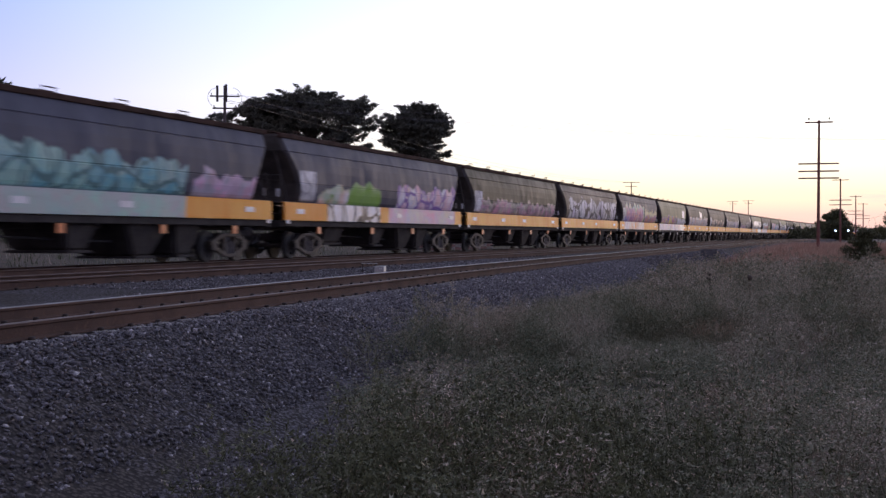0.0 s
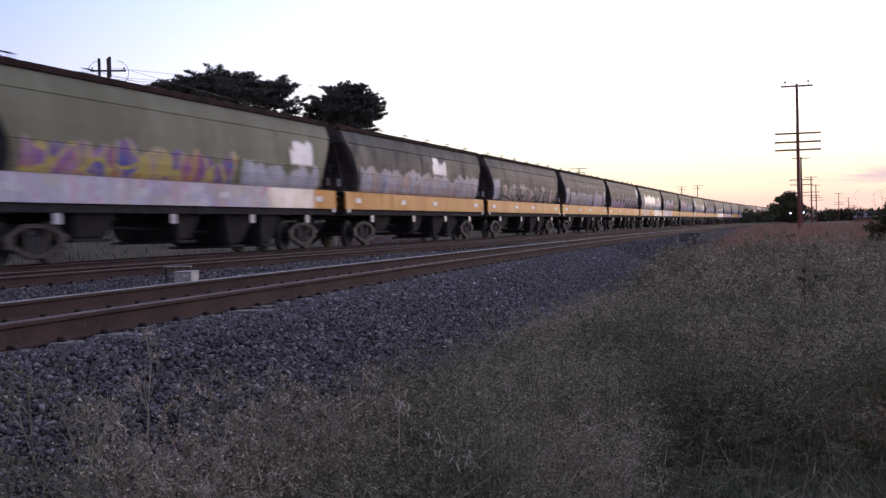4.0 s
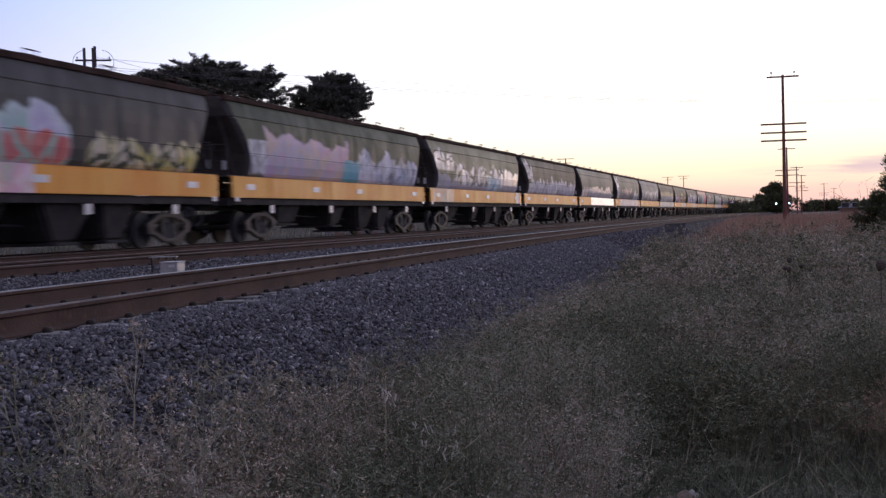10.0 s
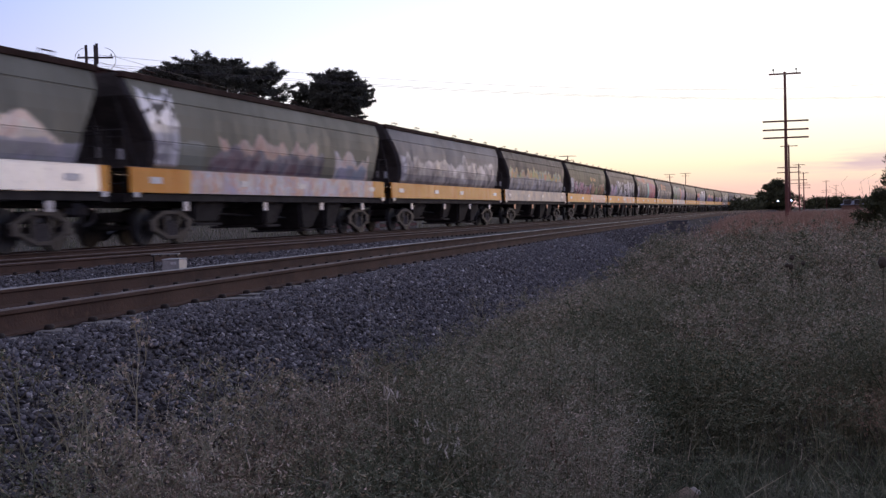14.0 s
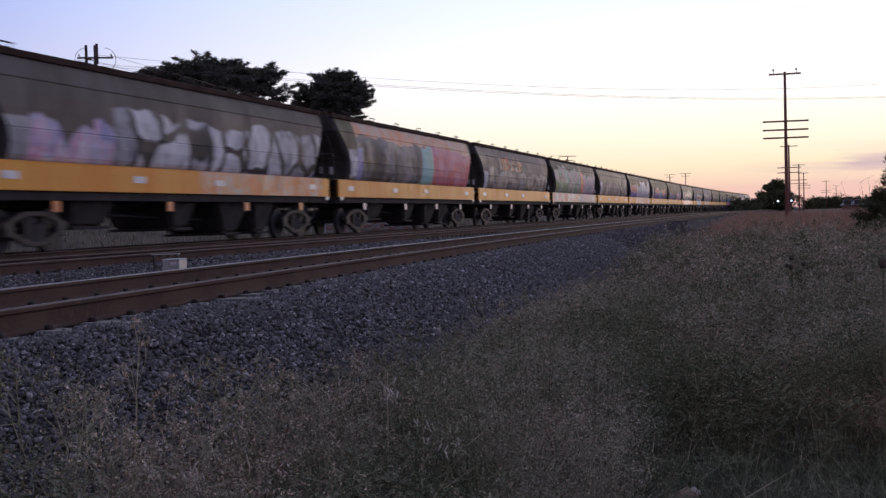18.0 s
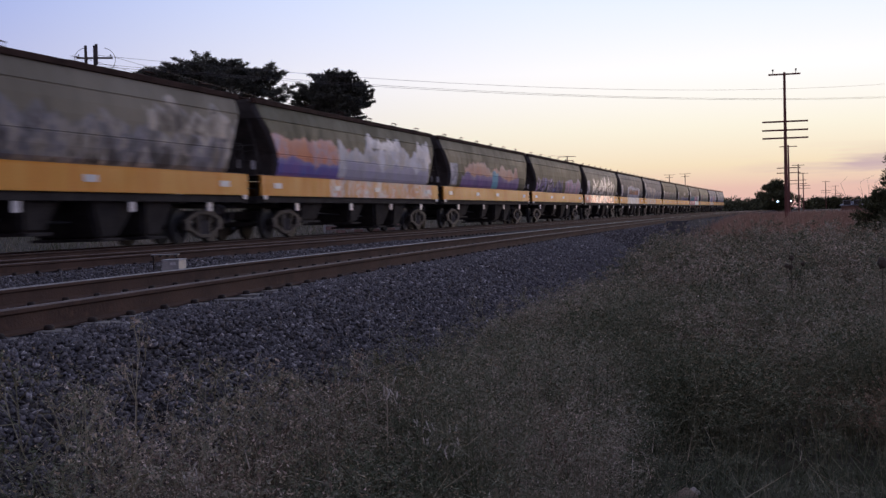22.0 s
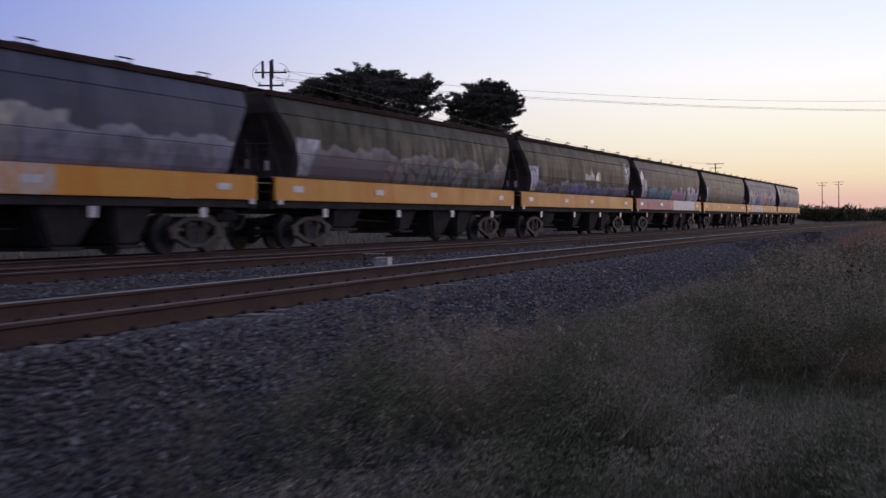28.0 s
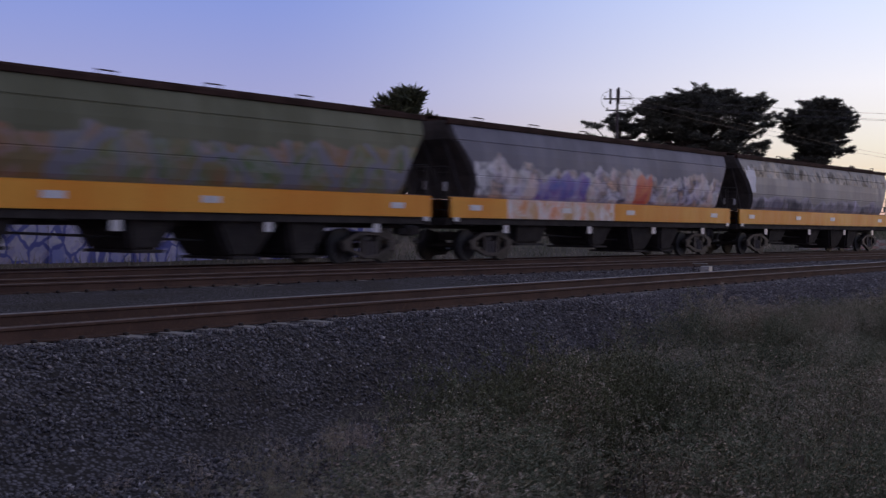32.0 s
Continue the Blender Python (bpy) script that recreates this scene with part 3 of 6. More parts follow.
def wagon_paint(name, base, patches, seed, rough=0.58, orange=False):
    m, nt, bs = nodes_of(name)
    co = add(nt, "TexCoord").outputs["Object"]
    sc = add(nt, "Mapping")
    sc.inputs["Scale"].default_value = (1, 1, 0.22)
    sc.inputs["Location"].default_value = (0, 5.0 * seed, 0)
    nt.links.new(co, sc.inputs["Vector"])
    streak, big = noise_of(nt, sc.outputs[0], 3.2, 6, 0.65), noise_of(nt, sc.outputs[0], 0.55, 4)
    fine = noise_of(nt, co, 22, 4)
    dirt = tuple(0.5 * c for c in base)
    lift = tuple(min(0.85, 1.25 * c + 0.015) for c in base)
    col = mix_color(nt, remap(nt, big, 0.35, 0.65), base, lift)
    col, metal = paint(nt, co, col, patches, seed)
    col = mix_color(nt, remap(nt, streak, 0.52, 0.78, 0, 0.1), col, dirt)
    col = mix_color(nt, remap(nt, fine, 0.58, 0.8, 0, 0.35), col, (0.05, 0.04, 0.035))
    nt.links.new(col, bs.inputs["Base Color"])
    gloss = remap(nt, streak, 0.3, 0.75, rough - 0.08, rough + 0.2)
    if metal is not None:
        gloss = math_node(nt, "SUBTRACT", gloss, math_node(nt, "MULTIPLY", metal, 0.2))
    nt.links.new(gloss, bs.inputs["Roughness"])
    bs.inputs["Specular IOR Level"].default_value = 0.16
    if metal is not None:
        nt.links.new(metal, bs.inputs["Metallic"])
    b = add(nt, "Bump")
    b.inputs["Strength"].default_value, b.inputs["Distance"].default_value = 0.25, 0.05
    nt.links.new(noise_of(nt, co, 1.3, 3), b.inputs["Height"])
    nt.links.new(b.outputs[0], bs.inputs["Normal"])
    return m


def hopper_body():
    rings = [(1.88, 1.19, 7.95), (2.0, 1.26, 7.97), (2.25, 1.325, 8.0), (2.5, 1.352, 8.07), (2.512, 1.338, 8.075), (2.53, 1.338, 8.085), (2.542, 1.355, 8.09), (2.95, 1.345, 8.35), (3.25, 1.31, 8.58), (3.50, 1.255, 8.8), (3.515, 1.225, 8.82), (3.54, 1.225, 8.84), (3.555, 1.24, 8.86), (3.8, 1.15, 8.92), (4.02, 1.06, 8.95), (4.10, 0.98, 8.95)]
    vs, fs, ix = [], [], []
    for z, w, l in rings:
        c = 0.12
        vs += [(w, -l + c, z), (w, l - c, z), (w - c, l, z), (-w + c, l, z), (-w, l - c, z), (-w, -l + c, z), (-w + c, -l, z), (w - c, -l, z)]
    for j in range(len(rings) - 1):
        for i in range(8):
            k = (i + 1) % 8
            fs.append((j * 8 + i, j * 8 + k, j * 8 + 8 + k, j * 8 + 8 + i))
            ix.append(0 if i in (0, 4) else 1)
    n = (len(rings) - 1) * 8
    vs += [(0, -8.95, 4.2), (0, 8.95, 4.2)]
    a, b = len(vs) - 2, len(vs) - 1
    fs += [(n + 0, n + 1, n + 2, b, a, n + 7), (n + 4, n + 5, n + 6, a, b, n + 3), (n + 2, n + 3, b), (n + 6, n + 7, a), tuple(range(7, -1, -1))]
    ix += [2, 2, 2, 2, 1]
    return mesh_from("body", vs, fs, [M_ROOF, M_BLACK, M_ROOF], ix)


def bogie_parts(parent, y):
    root = new("bogie")
    root.parent = parent
    root.matrix_basis = pose(0, y, 0)
    wheels = []
    for sy in (-0.875, 0.875):
        bm = bmesh.new()
        rot = Matrix.Rotation(radians(90), 4, "Y")
        bmesh.ops.create_cone(bm, cap_ends=True, segments=10, radius1=0.075, radius2=0.075, depth=2.1, matrix=rot)
        for sx in (-1, 1):
            for x, r, d in ((0.755, 0.46, 0.11), (0.70, 0.485, 0.03), (0.815, 0.17, 0.04)):
                bmesh.ops.create_cone(bm, cap_ends=True, segments=24, radius1=r, radius2=r * 0.985, depth=d, matrix=Matrix.Translation((sx * x, 0, 0)) @ rot)
            for k in range(4):
                a = k * math.pi / 2
                bmesh.ops.create_cone(bm, cap_ends=True, segments=6, radius1=0.05, radius2=0.05, depth=0.02, matrix=Matrix.Translation((sx * 0.815, 0.28 * math.cos(a), 0.28 * math.sin(a))) @ rot)
        w = part("wheelset", bm, M_WHEEL, root, at=pose(0, sy, 0.46))
        w["spin"] = 1 if sy > 0 else 0
        wheels.append(w)
    for sx in (-1, 1):
        bm = bmesh.new()
        x0, x1 = sx * 1.02 - 0.07, sx * 1.02 + 0.07
        for sy in (-1, 1):
            box(bm, x0, x1, sy * 0.875 - 0.16, sy * 0.875 + 0.16, 0.33, 0.62, 0.03)
            beam(bm, (sx * 1.02, sy * 1.08, 0.55), (sx * 1.02, sy * 0.42, 0.80), 0.13, 0.11)
            beam(bm, (sx * 1.02, sy * 0.80, 0.40), (sx * 1.02, sy * 0.26, 0.19), 0.13, 0.10)
            beam(bm, (sx * 1.02, sy * 0.34, 0.78), (sx * 1.02, sy * 0.30, 0.22), 0.12, 0.09)
        box(bm, x0, x1, -0.46, 0.46, 0.75, 0.86, 0.02)
        box(bm, x0, x1, -0.30, 0.30, 0.13, 0.24, 0.02)
        part("side_frame", bm, M_BOGIE, root, "dusty cast steel side frame")
        bm = bmesh.new()
        for yy in (-0.17, 0.0, 0.17):
            bar(bm, (sx * 1.02, yy, 0.24), (sx * 1.02, yy, 0.6), 0.07, 8)
        part("spring_nest", bm, M_BLACK, root)
    bm = box(bmesh.new(), -1.0, 1.0, -0.16, 0.16, 0.6, 0.86, 0.03)
    part("bolster", bm, M_BLACK, root)
    return root, wheels


def build_wagon():
    root = new("grain_wagon")
    body = part("body", hopper_body(), None, root)
    for sx, nm in ((1, "side_sill"), (-1, "side_sill")):
        bm = box(bmesh.new(), sx * 1.27 - 0.03, sx * 1.27 + 0.03, -9.05, 9.05, 1.275, 1.85, 0.008)
        box(bm, sx * 1.235 - 0.065, sx * 1.235 + 0.065, -9.05, 9.05, 1.85, 1.875, 0.004)
        part(nm, bm, M_RUST, root, "orange painted steel side sill")
    bm = bmesh.new()
    box(bm, -0.3, 0.3, -9.1, 9.1, 0.95, 1.3, 0.02)
    for sx in (-1, 1):
        box(bm, sx * 1.16 - 0.06, sx * 1.16 + 0.06, -8.9, 8.9, 1.08, 1.272, 0.01)
    for y in (-9.05, -7.9, -5.4, -2.7, 0, 2.7, 5.4, 7.9, 9.05):
        box(bm, -1.2, 1.2, y - 0.07, y + 0.07, 1.05, 1.27, 0.01)
    part("underframe", bm, M_UNDER, root)
    for y, zb, hw, fb in ((-4.55, 0.5, 1.0, 0.7), (-0.35, 0.4, 0.8, 0.4), (2.5, 0.22, 1.2, 0.42), (4.5, 0.22, 0.85, 0.4)):
        bm = bmesh.new()
        vs = [bm.verts.new(v) for v in ((-1.1, y - hw, 1.3), (1.1, y - hw, 1.3), (1.1, y + hw, 1.3), (-1.1, y + hw, 1.3), (-0.85, y - fb, zb), (0.85, y - fb, zb), (0.85, y + fb, zb), (-0.85, y + fb, zb))]
        for q in ((0, 1, 2, 3), (7, 6, 5, 4), (0, 4, 5, 1), (1, 5, 6, 2), (2, 6, 7, 3), (3, 7, 4, 0)):
            bm.faces.new([vs[i] for i in q])
        bmesh.ops.bevel(bm, geom=list(bm.edges), offset=0.08, segments=2, affect="EDGES")
        box(bm, -0.95, 0.95, y - fb - 0.05, y + fb + 0.05, zb - 0.05, zb + 0.02, 0.01)
        part("discharge_chute", bm, M_UNDER, root)
    for s in (-1, 1):
        bm = box(bmesh.new(), -1.2, 1.2, min(s * 7.95, s * 9.1), max(s * 7.95, s * 9.1), 1.86, 1.9)
        part("end_platform", bm, M_BLACK, root)
        bm = bmesh.new()
        for x in (0.72, 1.12):
            bar(bm, (x, s * 9.0, 1.3), (x, s * 9.0, 2.75), 0.018)
        for k in range(5):
            bar(bm, (0.72, s * 9.0, 1.5 + 0.27 * k), (1.12, s * 9.0, 1.5 + 0.27 * k), 0.014)
        part("ladder", bm, M_BOGIE, root)
        bm = bmesh.new()
        for x in (-1.1, -0.4, 0.4):
            bar(bm, (x, s * 9.02, 1.9), (x, s * 9.02, 2.75), 0.016)
        bar(bm, (-1.1, s * 9.02, 2.75), (1.12, s * 9.02, 2.75), 0.016)
        part("end_rail", bm, M_BLACK, root)
        bm = bmesh.new()
        for x in (-0.8, 0.0, 0.8):
            beam(bm, (x, s * 7.95, 1.9), (x, s * 8.85, 3.6), 0.09, 0.08)
        part("end_post", bm, M_BLACK, root)
        bm = box(bmesh.new(), -0.14, 0.14, min(s * 9.0, s * 9.46), max(s * 9.0, s * 9.46), 0.78, 1.02, 0.03)
        box(bm, -0.2, 0.2, min(s * 9.3, s * 9.5), max(s * 9.3, s * 9.5), 0.74, 1.06, 0.05)
        part("coupler", bm, M_BLACK, root)
        for x in (0.42, -0.42):
            bm = bar(bmesh.new(), (x, s * 9.1, 0.98), (x, s * 9.3, 0.62), 0.03)
            bar(bm, (x, s * 9.3, 0.62), (x * 0.8, s * 9.48, 0.52), 0.03)
            part("brake_hose", bm, M_BLACK, root)
        bm = box(bmesh.new(), 1.0, 1.1, min(s * 9.03, s * 9.06), max(s * 9.03, s * 9.06), 2.05, 2.3)
        part("end_marker", bm, M_WHITE, root)
        bm = box(bmesh.new(), 1.305, 1.318, s * 8.82 - 0.12, s * 8.82 + 0.12, 1.17, 1.29)
        part("step_plate", bm, M_WHITE, root, "pale painted corner step")
    for sx in (-1, 1):
        bm = box(bmesh.new(), sx * 1.06 - 0.07, sx * 1.06 + 0.07, -9.0, 9.0, 3.98, 4.13, 0.015)
        part("roof_rim", bm, M_ROOF, root)
    bm = bmesh.new()
    for x in (-0.3, -0.1, 0.1, 0.3):
        box(bm, x - 0.08, x + 0.08, -8.9, 8.9, 4.24, 4.27)
    for k in range(10):
        box(bm, -0.4, 0.4, -8.6 + 1.9 * k, -8.5 + 1.9 * k, 4.16, 4.24)
    part("roof_walkway", bm, M_ROOF, root)
    for k in range(6):
        y = -7.4 + 2.95 * k
        bm = box(bmesh.new(), 0.5, 0.9, y - 0.35, y + 0.35, 4.08, 4.2, 0.02)
        bar(bm, (0.9, y - 0.2, 4.18), (0.95, y - 0.2, 4.27), 0.014)
        bar(bm, (0.9, y + 0.2, 4.18), (0.95, y + 0.2, 4.27), 0.014)
        bar(bm, (0.95, y - 0.26, 4.27), (0.95, y + 0.26, 4.27), 0.018)
        part("roof_hatch", bm, M_ROOF, root)
    for y in (-7.9, -3.0, 1.1, 7.6):
        bm = box(bmesh.new(), 1.303, 1.312, y - 0.28, y + 0.28, 1.5, 1.66)
        part("sill_plate", bm, M_WHITE, root, "small white painted marking")
    for y in (-6.2, -1.4, 3.0, 6.9):
        bm = box(bmesh.new(), 1.165, 1.19, y - 0.13, y + 0.13, 0.84, 1.09)
        part("reflector", bm, M_WHITE, root)
    bm = bmesh.new()
    bar(bm, (0.75, -5.0, 0.85), (0.75, -3.9, 0.85), 0.2, 12)
    bar(bm, (0.5, -3.9, 0.8), (0.5, 1.5, 0.62), 0.03, 6)
    part("brake_gear", bm, M_UNDER, root)
    for y in (-6.78, 6.78):
        bogie_parts(root, y)
    return root


# colours of sprayed paint
WH, CREAM, PEACH, SILV = (0.8, 0.79, 0.82), (0.64, 0.56, 0.45), (0.74, 0.5, 0.38), (0.9, 0.89, 0.9)
BLK, GRY, LIL, BLU = (0.025, 0.024, 0.028), (0.31, 0.3, 0.33), (0.5, 0.46, 0.62), (0.13, 0.15, 0.48)
PUR, PNK, RED, ORA = (0.24, 0.13, 0.4), (0.72, 0.34, 0.5), (0.6, 0.1, 0.1), (0.8, 0.3, 0.14)
YEL, GRN, MINT, TEAL = (0.72, 0.58, 0.15), (0.2, 0.36, 0.1), (0.32, 0.55, 0.46), (0.1, 0.36, 0.46)
DGRY, SLATE, OLIVE, LOLIVE = (0.05, 0.049, 0.05), (0.05, 0.056, 0.085), (0.085, 0.083, 0.05), (0.205, 0.2, 0.12)
DOLIVE, BROWN, DGREEN, PALE = (0.036, 0.038, 0.028), (0.09, 0.078, 0.07), (0.042, 0.056, 0.035), (0.42, 0.42, 0.42)
PANEL = (0.055, 0.125, 1.95, 2.95, [WH, PALE], GRY, 0.35, 0.02, 0)


def spray(p0, p1, top, cols, line=None, cell=0.55, rag=0.35, silver=0.0, low=1.9):
    return (p0, p1, low, top, cols, line, cell, rag, silver)


def sill(p0, p1, cols, line=None, cell=0.6, silver=0.0, rag=0.12):
    return (p0, p1, 1.2, 2.0, cols, line, cell, rag, silver)


LOOKS = {}


def livery(number, words, base, patches, bands=(), amber=False):
    LOOKS[number] = (words, base, list(patches), list(bands), amber)


livery(-2, "dark grey hopper with faded lilac spray paint", DGRY, [PANEL, spray(0.1, 0.9, 2.7, [LIL, GRY, WH])])
livery(-1, "slate hopper with pale green spray paint", SLATE, [PANEL, spray(0.2, 0.9, 2.7, [MINT, GRY, WH])])
livery(0, "slate blue hopper with a large mint green mural", SLATE, [spray(0.05, 0.18, 3.0, [PALE, PEACH], None, 0.6), spray(0.2, 0.72, 2.85, [MINT, TEAL, MINT, (0.3, 0.42, 0.4)], (0.1, 0.2, 0.2)), spray(0.74, 0.95, 2.5, [PNK, LIL, GRY])], [sill(0, 0.72, [(0.4, 0.42, 0.44), MINT, (0.45, 0.42, 0.4)])], True)
livery(1, "slate hopper with green and pink lettering", SLATE, [PANEL, spray(0.14, 0.3, 2.5, [GRN, PEACH, WH]), spray(0.28, 0.45, 2.7, [GRN, (0.2, 0.4, 0.05)], None, 0.7), spray(0.55, 0.96, 2.75, [PNK, LIL, PEACH, WH], PUR)], [sill(0.18, 0.45, [WH, CREAM, SILV], BLK), sill(0.5, 0.95, [PNK, LIL, CREAM])], True)
livery(2, "dark olive hopper with faded beige lettering", DOLIVE, [PANEL, spray(0.12, 0.95, 2.55, [CREAM, GRY, PNK, BROWN], None, 0.4)], (), True)
livery(3, "grey hopper with large white letters outlined in black", BROWN, [spray(0.1, 0.97, 3.15, [WH, LIL, WH, PALE], BLK, 0.75, 0.45)], [], True)
livery(4, "slate hopper with orange, pink and purple murals", SLATE, [PANEL, spray(0.12, 0.58, 3.2, [MINT, YEL, PEACH, LIL], None, 0.6, 0.4), spray(0.13, 0.56, 2.95, [PUR, ORA, PUR, PEACH, PNK], None, 0.45, 0.35), spray(0.1, 0.2, 2.3, [BLU, LIL, PUR], None, 0.5), spray(0.6, 0.95, 2.85, [YEL, CREAM, (0.5, 0.5, 0.15)], None, 0.45), spray(0.61, 0.94, 2.5, [PUR, ORA, (0.4, 0.35, 0.1), PUR], None, 0.4, 0.3)], [sill(0.1, 0.22, [LIL, PEACH, WH], None, 0.3), sill(0.22, 0.6, [CREAM, PEACH, WH, (0.8, 0.4, 0.15)])], True)
# the high silver-white patch at 0.8-0.9 is a sky reflection painted on
livery(5, "pale olive hopper with a bright multicoloured lettering band", LOLIVE, [spray(0.08, 0.6, 2.6, [BLU, RED, YEL, PNK, BLU], YEL, 0.5, 0.4), spray(0.62, 0.92, 2.5, [CREAM, WH, PALE], None, 0.5), spray(0.8, 0.9, 3.2, [SILV, WH], None, 0.6, 0.5, 0.5, 2.6)], [sill(0, 0.72, [PNK, WH, LIL, CREAM]), sill(0.72, 0.9, [WH, CREAM], None, 0.6, 0.4)])
livery(6, "dark grey hopper with tan lettering", DGRY, [spray(0.08, 0.96, 2.75, [CREAM, PEACH, WH, GRY], None, 0.6, 0.4), spray(0.55, 0.66, 3.4, [SILV, WH], None, 0.5, 0.5, 0.5, 2.8)])
livery(7, "dark hopper with peach lettering", DGRY, [PANEL, spray(0.15, 0.9, 2.7, [PEACH, GRY, BLK, CREAM], BLK, 0.5, 0.4)])
livery(8, "charcoal hopper with pale lettering and dark painted-out squares", DGRY, [PANEL, spray(0.35, 0.7, 3.3, [BLK, SLATE, DGRY], None, 0.8, 0.1, 0, 2.7), spray(0.15, 0.62, 2.7, [LIL, PALE, GRY, CREAM], None, 0.5, 0.2), spray(0.66, 0.86, 2.75, [PEACH, WH, LIL], None, 0.45, 0.35), spray(0.9, 0.98, 3.05, [CREAM, WH, GRY], None, 0.4, 0.3)])
livery(9, "charcoal hopper with grey streaked lettering and a white scribble", DGRY, [spray(0.9, 0.97, 3.6, [SILV, WH], BLK, 0.25, 0.4, 0.5, 2.9), spray(0.05, 0.95, 2.85, [GRY, (0.16, 0.15, 0.17), (0.36, 0.33, 0.38), SLATE], BLK, 0.6, 0.5), spray(0.1, 0.5, 2.3, [LIL, PNK, GRY], None, 0.4, 0.4)])
livery(10, "pale olive hopper with gleaming silver lettering", LOLIVE, [PANEL, spray(0.18, 0.66, 3.15, [SILV, WH, SILV], None, 0.9, 0.35, 0.9, 1.95), spray(0.2, 0.64, 2.4, [PALE, CREAM, GRY, SILV], None, 0.5, 0.25, 0.4), spray(0.69, 0.97, 3.0, [SILV, WH, SILV], BLK, 0.55, 0.5, 0.9)], [sill(0.1, 0.4, [CREAM, PEACH, (0.8, 0.4, 0.15)], None, 0.5), sill(0.62, 0.98, [SILV, WH, PALE], None, 0.6, 0.5)])
livery(11, "dark grey hopper with red and yellow-green lettering", DGRY, [PANEL, spray(0.14, 0.62, 2.95, [MINT, WH, LIL], None, 0.6, 0.5), spray(0.2, 0.62, 2.5, [RED, (0.6, 0.15, 0.18), RED, PEACH], MINT, 0.5, 0.2), spray(0.66, 0.97, 2.55, [YEL, (0.4, 0.42, 0.1), CREAM], DGREEN, 0.4, 0.4)], [sill(0.0, 0.55, [MINT, PNK, WH, CREAM, PEACH])])
livery(12, "dark green-grey hopper with pale pink and blue cloud lettering", DGREEN, [PANEL, spray(0.12, 0.5, 3.15, [PNK, LIL, PEACH, PALE], None, 0.8, 0.35), spray(0.47, 0.56, 2.65, [TEAL, (0.16, 0.44, 0.52)], None, 0.5, 0.2), spray(0.56, 0.96, 2.9, [LIL, WH, (0.3, 0.38, 0.55), SLATE, PALE], None, 0.55, 0.45)])
livery(13, "pale olive hopper with gleaming white cloud-like lettering", LOLIVE, [spray(0.04, 0.2, 3.55, [SILV, WH, PALE], BLK, 0.4, 0.4, 0.6, 2.7), spray(0.06, 0.97, 2.45, [GRY, LIL, (0.36, 0.33, 0.36), PALE], None, 0.5, 0.3), spray(0.22, 0.74, 3.0, [SILV, WH, PALE], BLK, 0.6, 0.45, 0.5, 2.1), spray(0.56, 0.7, 2.6, [(0.2, 0.36, 0.55), TEAL, WH], None, 0.5, 0.4), spray(0.76, 0.95, 3.0, [SILV, WH, CREAM], None, 0.7, 0.3, 0.8, 2.2)], [sill(0.02, 0.2, [PEACH, CREAM, (0.8, 0.35, 0.1)], None, 0.4), sill(0.93, 0.965, [CREAM, WH])])
livery(14, "dark olive hopper with smeared lilac and white lettering", DOLIVE, [spray(0.02, 0.13, 3.65, [PALE, GRY, DOLIVE, WH], None, 0.35, 0.5, 0.2, 2.75), spray(0.1, 0.97, 2.8, [PALE, LIL, (0.2, 0.19, 0.2), WH], None, 0.5, 0.5), spray(0.02, 0.12, 2.5, [WH, PALE], GRY, 0.4, 0.1)])
livery(15, "olive-grey hopper with peach scalloped lettering", (0.16, 0.16, 0.125), [spray(0.06, 0.3, 2.5, [CREAM, PEACH, WH], None, 0.4), spray(0.25, 0.9, 2.65, [PEACH, SILV, CREAM], None, 0.8, 0.4, 0.55, 2.0), spray(0.2, 0.97, 2.35, [LIL, GRY, PALE], None, 0.6, 0.15)], [sill(0.3, 0.98, [SILV, WH, SILV], None, 0.7, 0.8)])
livery(16, "olive hopper with peach-topped slate lettering", (0.17, 0.17, 0.13), [spray(0.03, 0.12, 3.6, [SILV, WH], BLK, 0.4, 0.5, 0.6, 2.75), PANEL, spray(0.13, 0.2, 2.6, [(0.2, 0.22, 0.18), (0.26, 0.28, 0.24)], None, 0.6, 0.1), spray(0.25, 0.63, 2.9, [PEACH, CREAM, PEACH, (0.4, 0.2, 0.16)], None, 0.6, 0.45), spray(0.22, 0.66, 2.5, [SLATE, (0.13, 0.12, 0.16), GRY, (0.2, 0.1, 0.12)], None, 0.5, 0.3), spray(0.72, 0.9, 2.65, [CREAM, PEACH, WH], None, 0.5, 0.35), spray(0.73, 0.89, 2.3, [LIL, GRY, (0.3, 0.36, 0.44)], None, 0.5, 0.2)], [sill(0.16, 0.93, [PEACH, CREAM, WH, (0.8, 0.38, 0.14), LIL], None, 0.45)])
livery(17, "pale grey hopper with white and dark tags", (0.2, 0.2, 0.2), [PANEL, spray(0.1, 0.9, 3.0, [WH, PALE, GRY, SLATE], None, 0.6, 0.5, 0.4)])
livery(18, "charcoal hopper with a jagged green and orange band", DGRY, [PANEL, spray(0.05, 0.9, 3.0, [GRN, YEL, ORA, MINT], None, 0.4, 0.4, 0, 2.5), spray(0.05, 0.95, 2.6, [GRY, CREAM, WH, BROWN], None, 0.5, 0.2)], [sill(0.0, 1.0, [PALE, CREAM, GRY])], True)
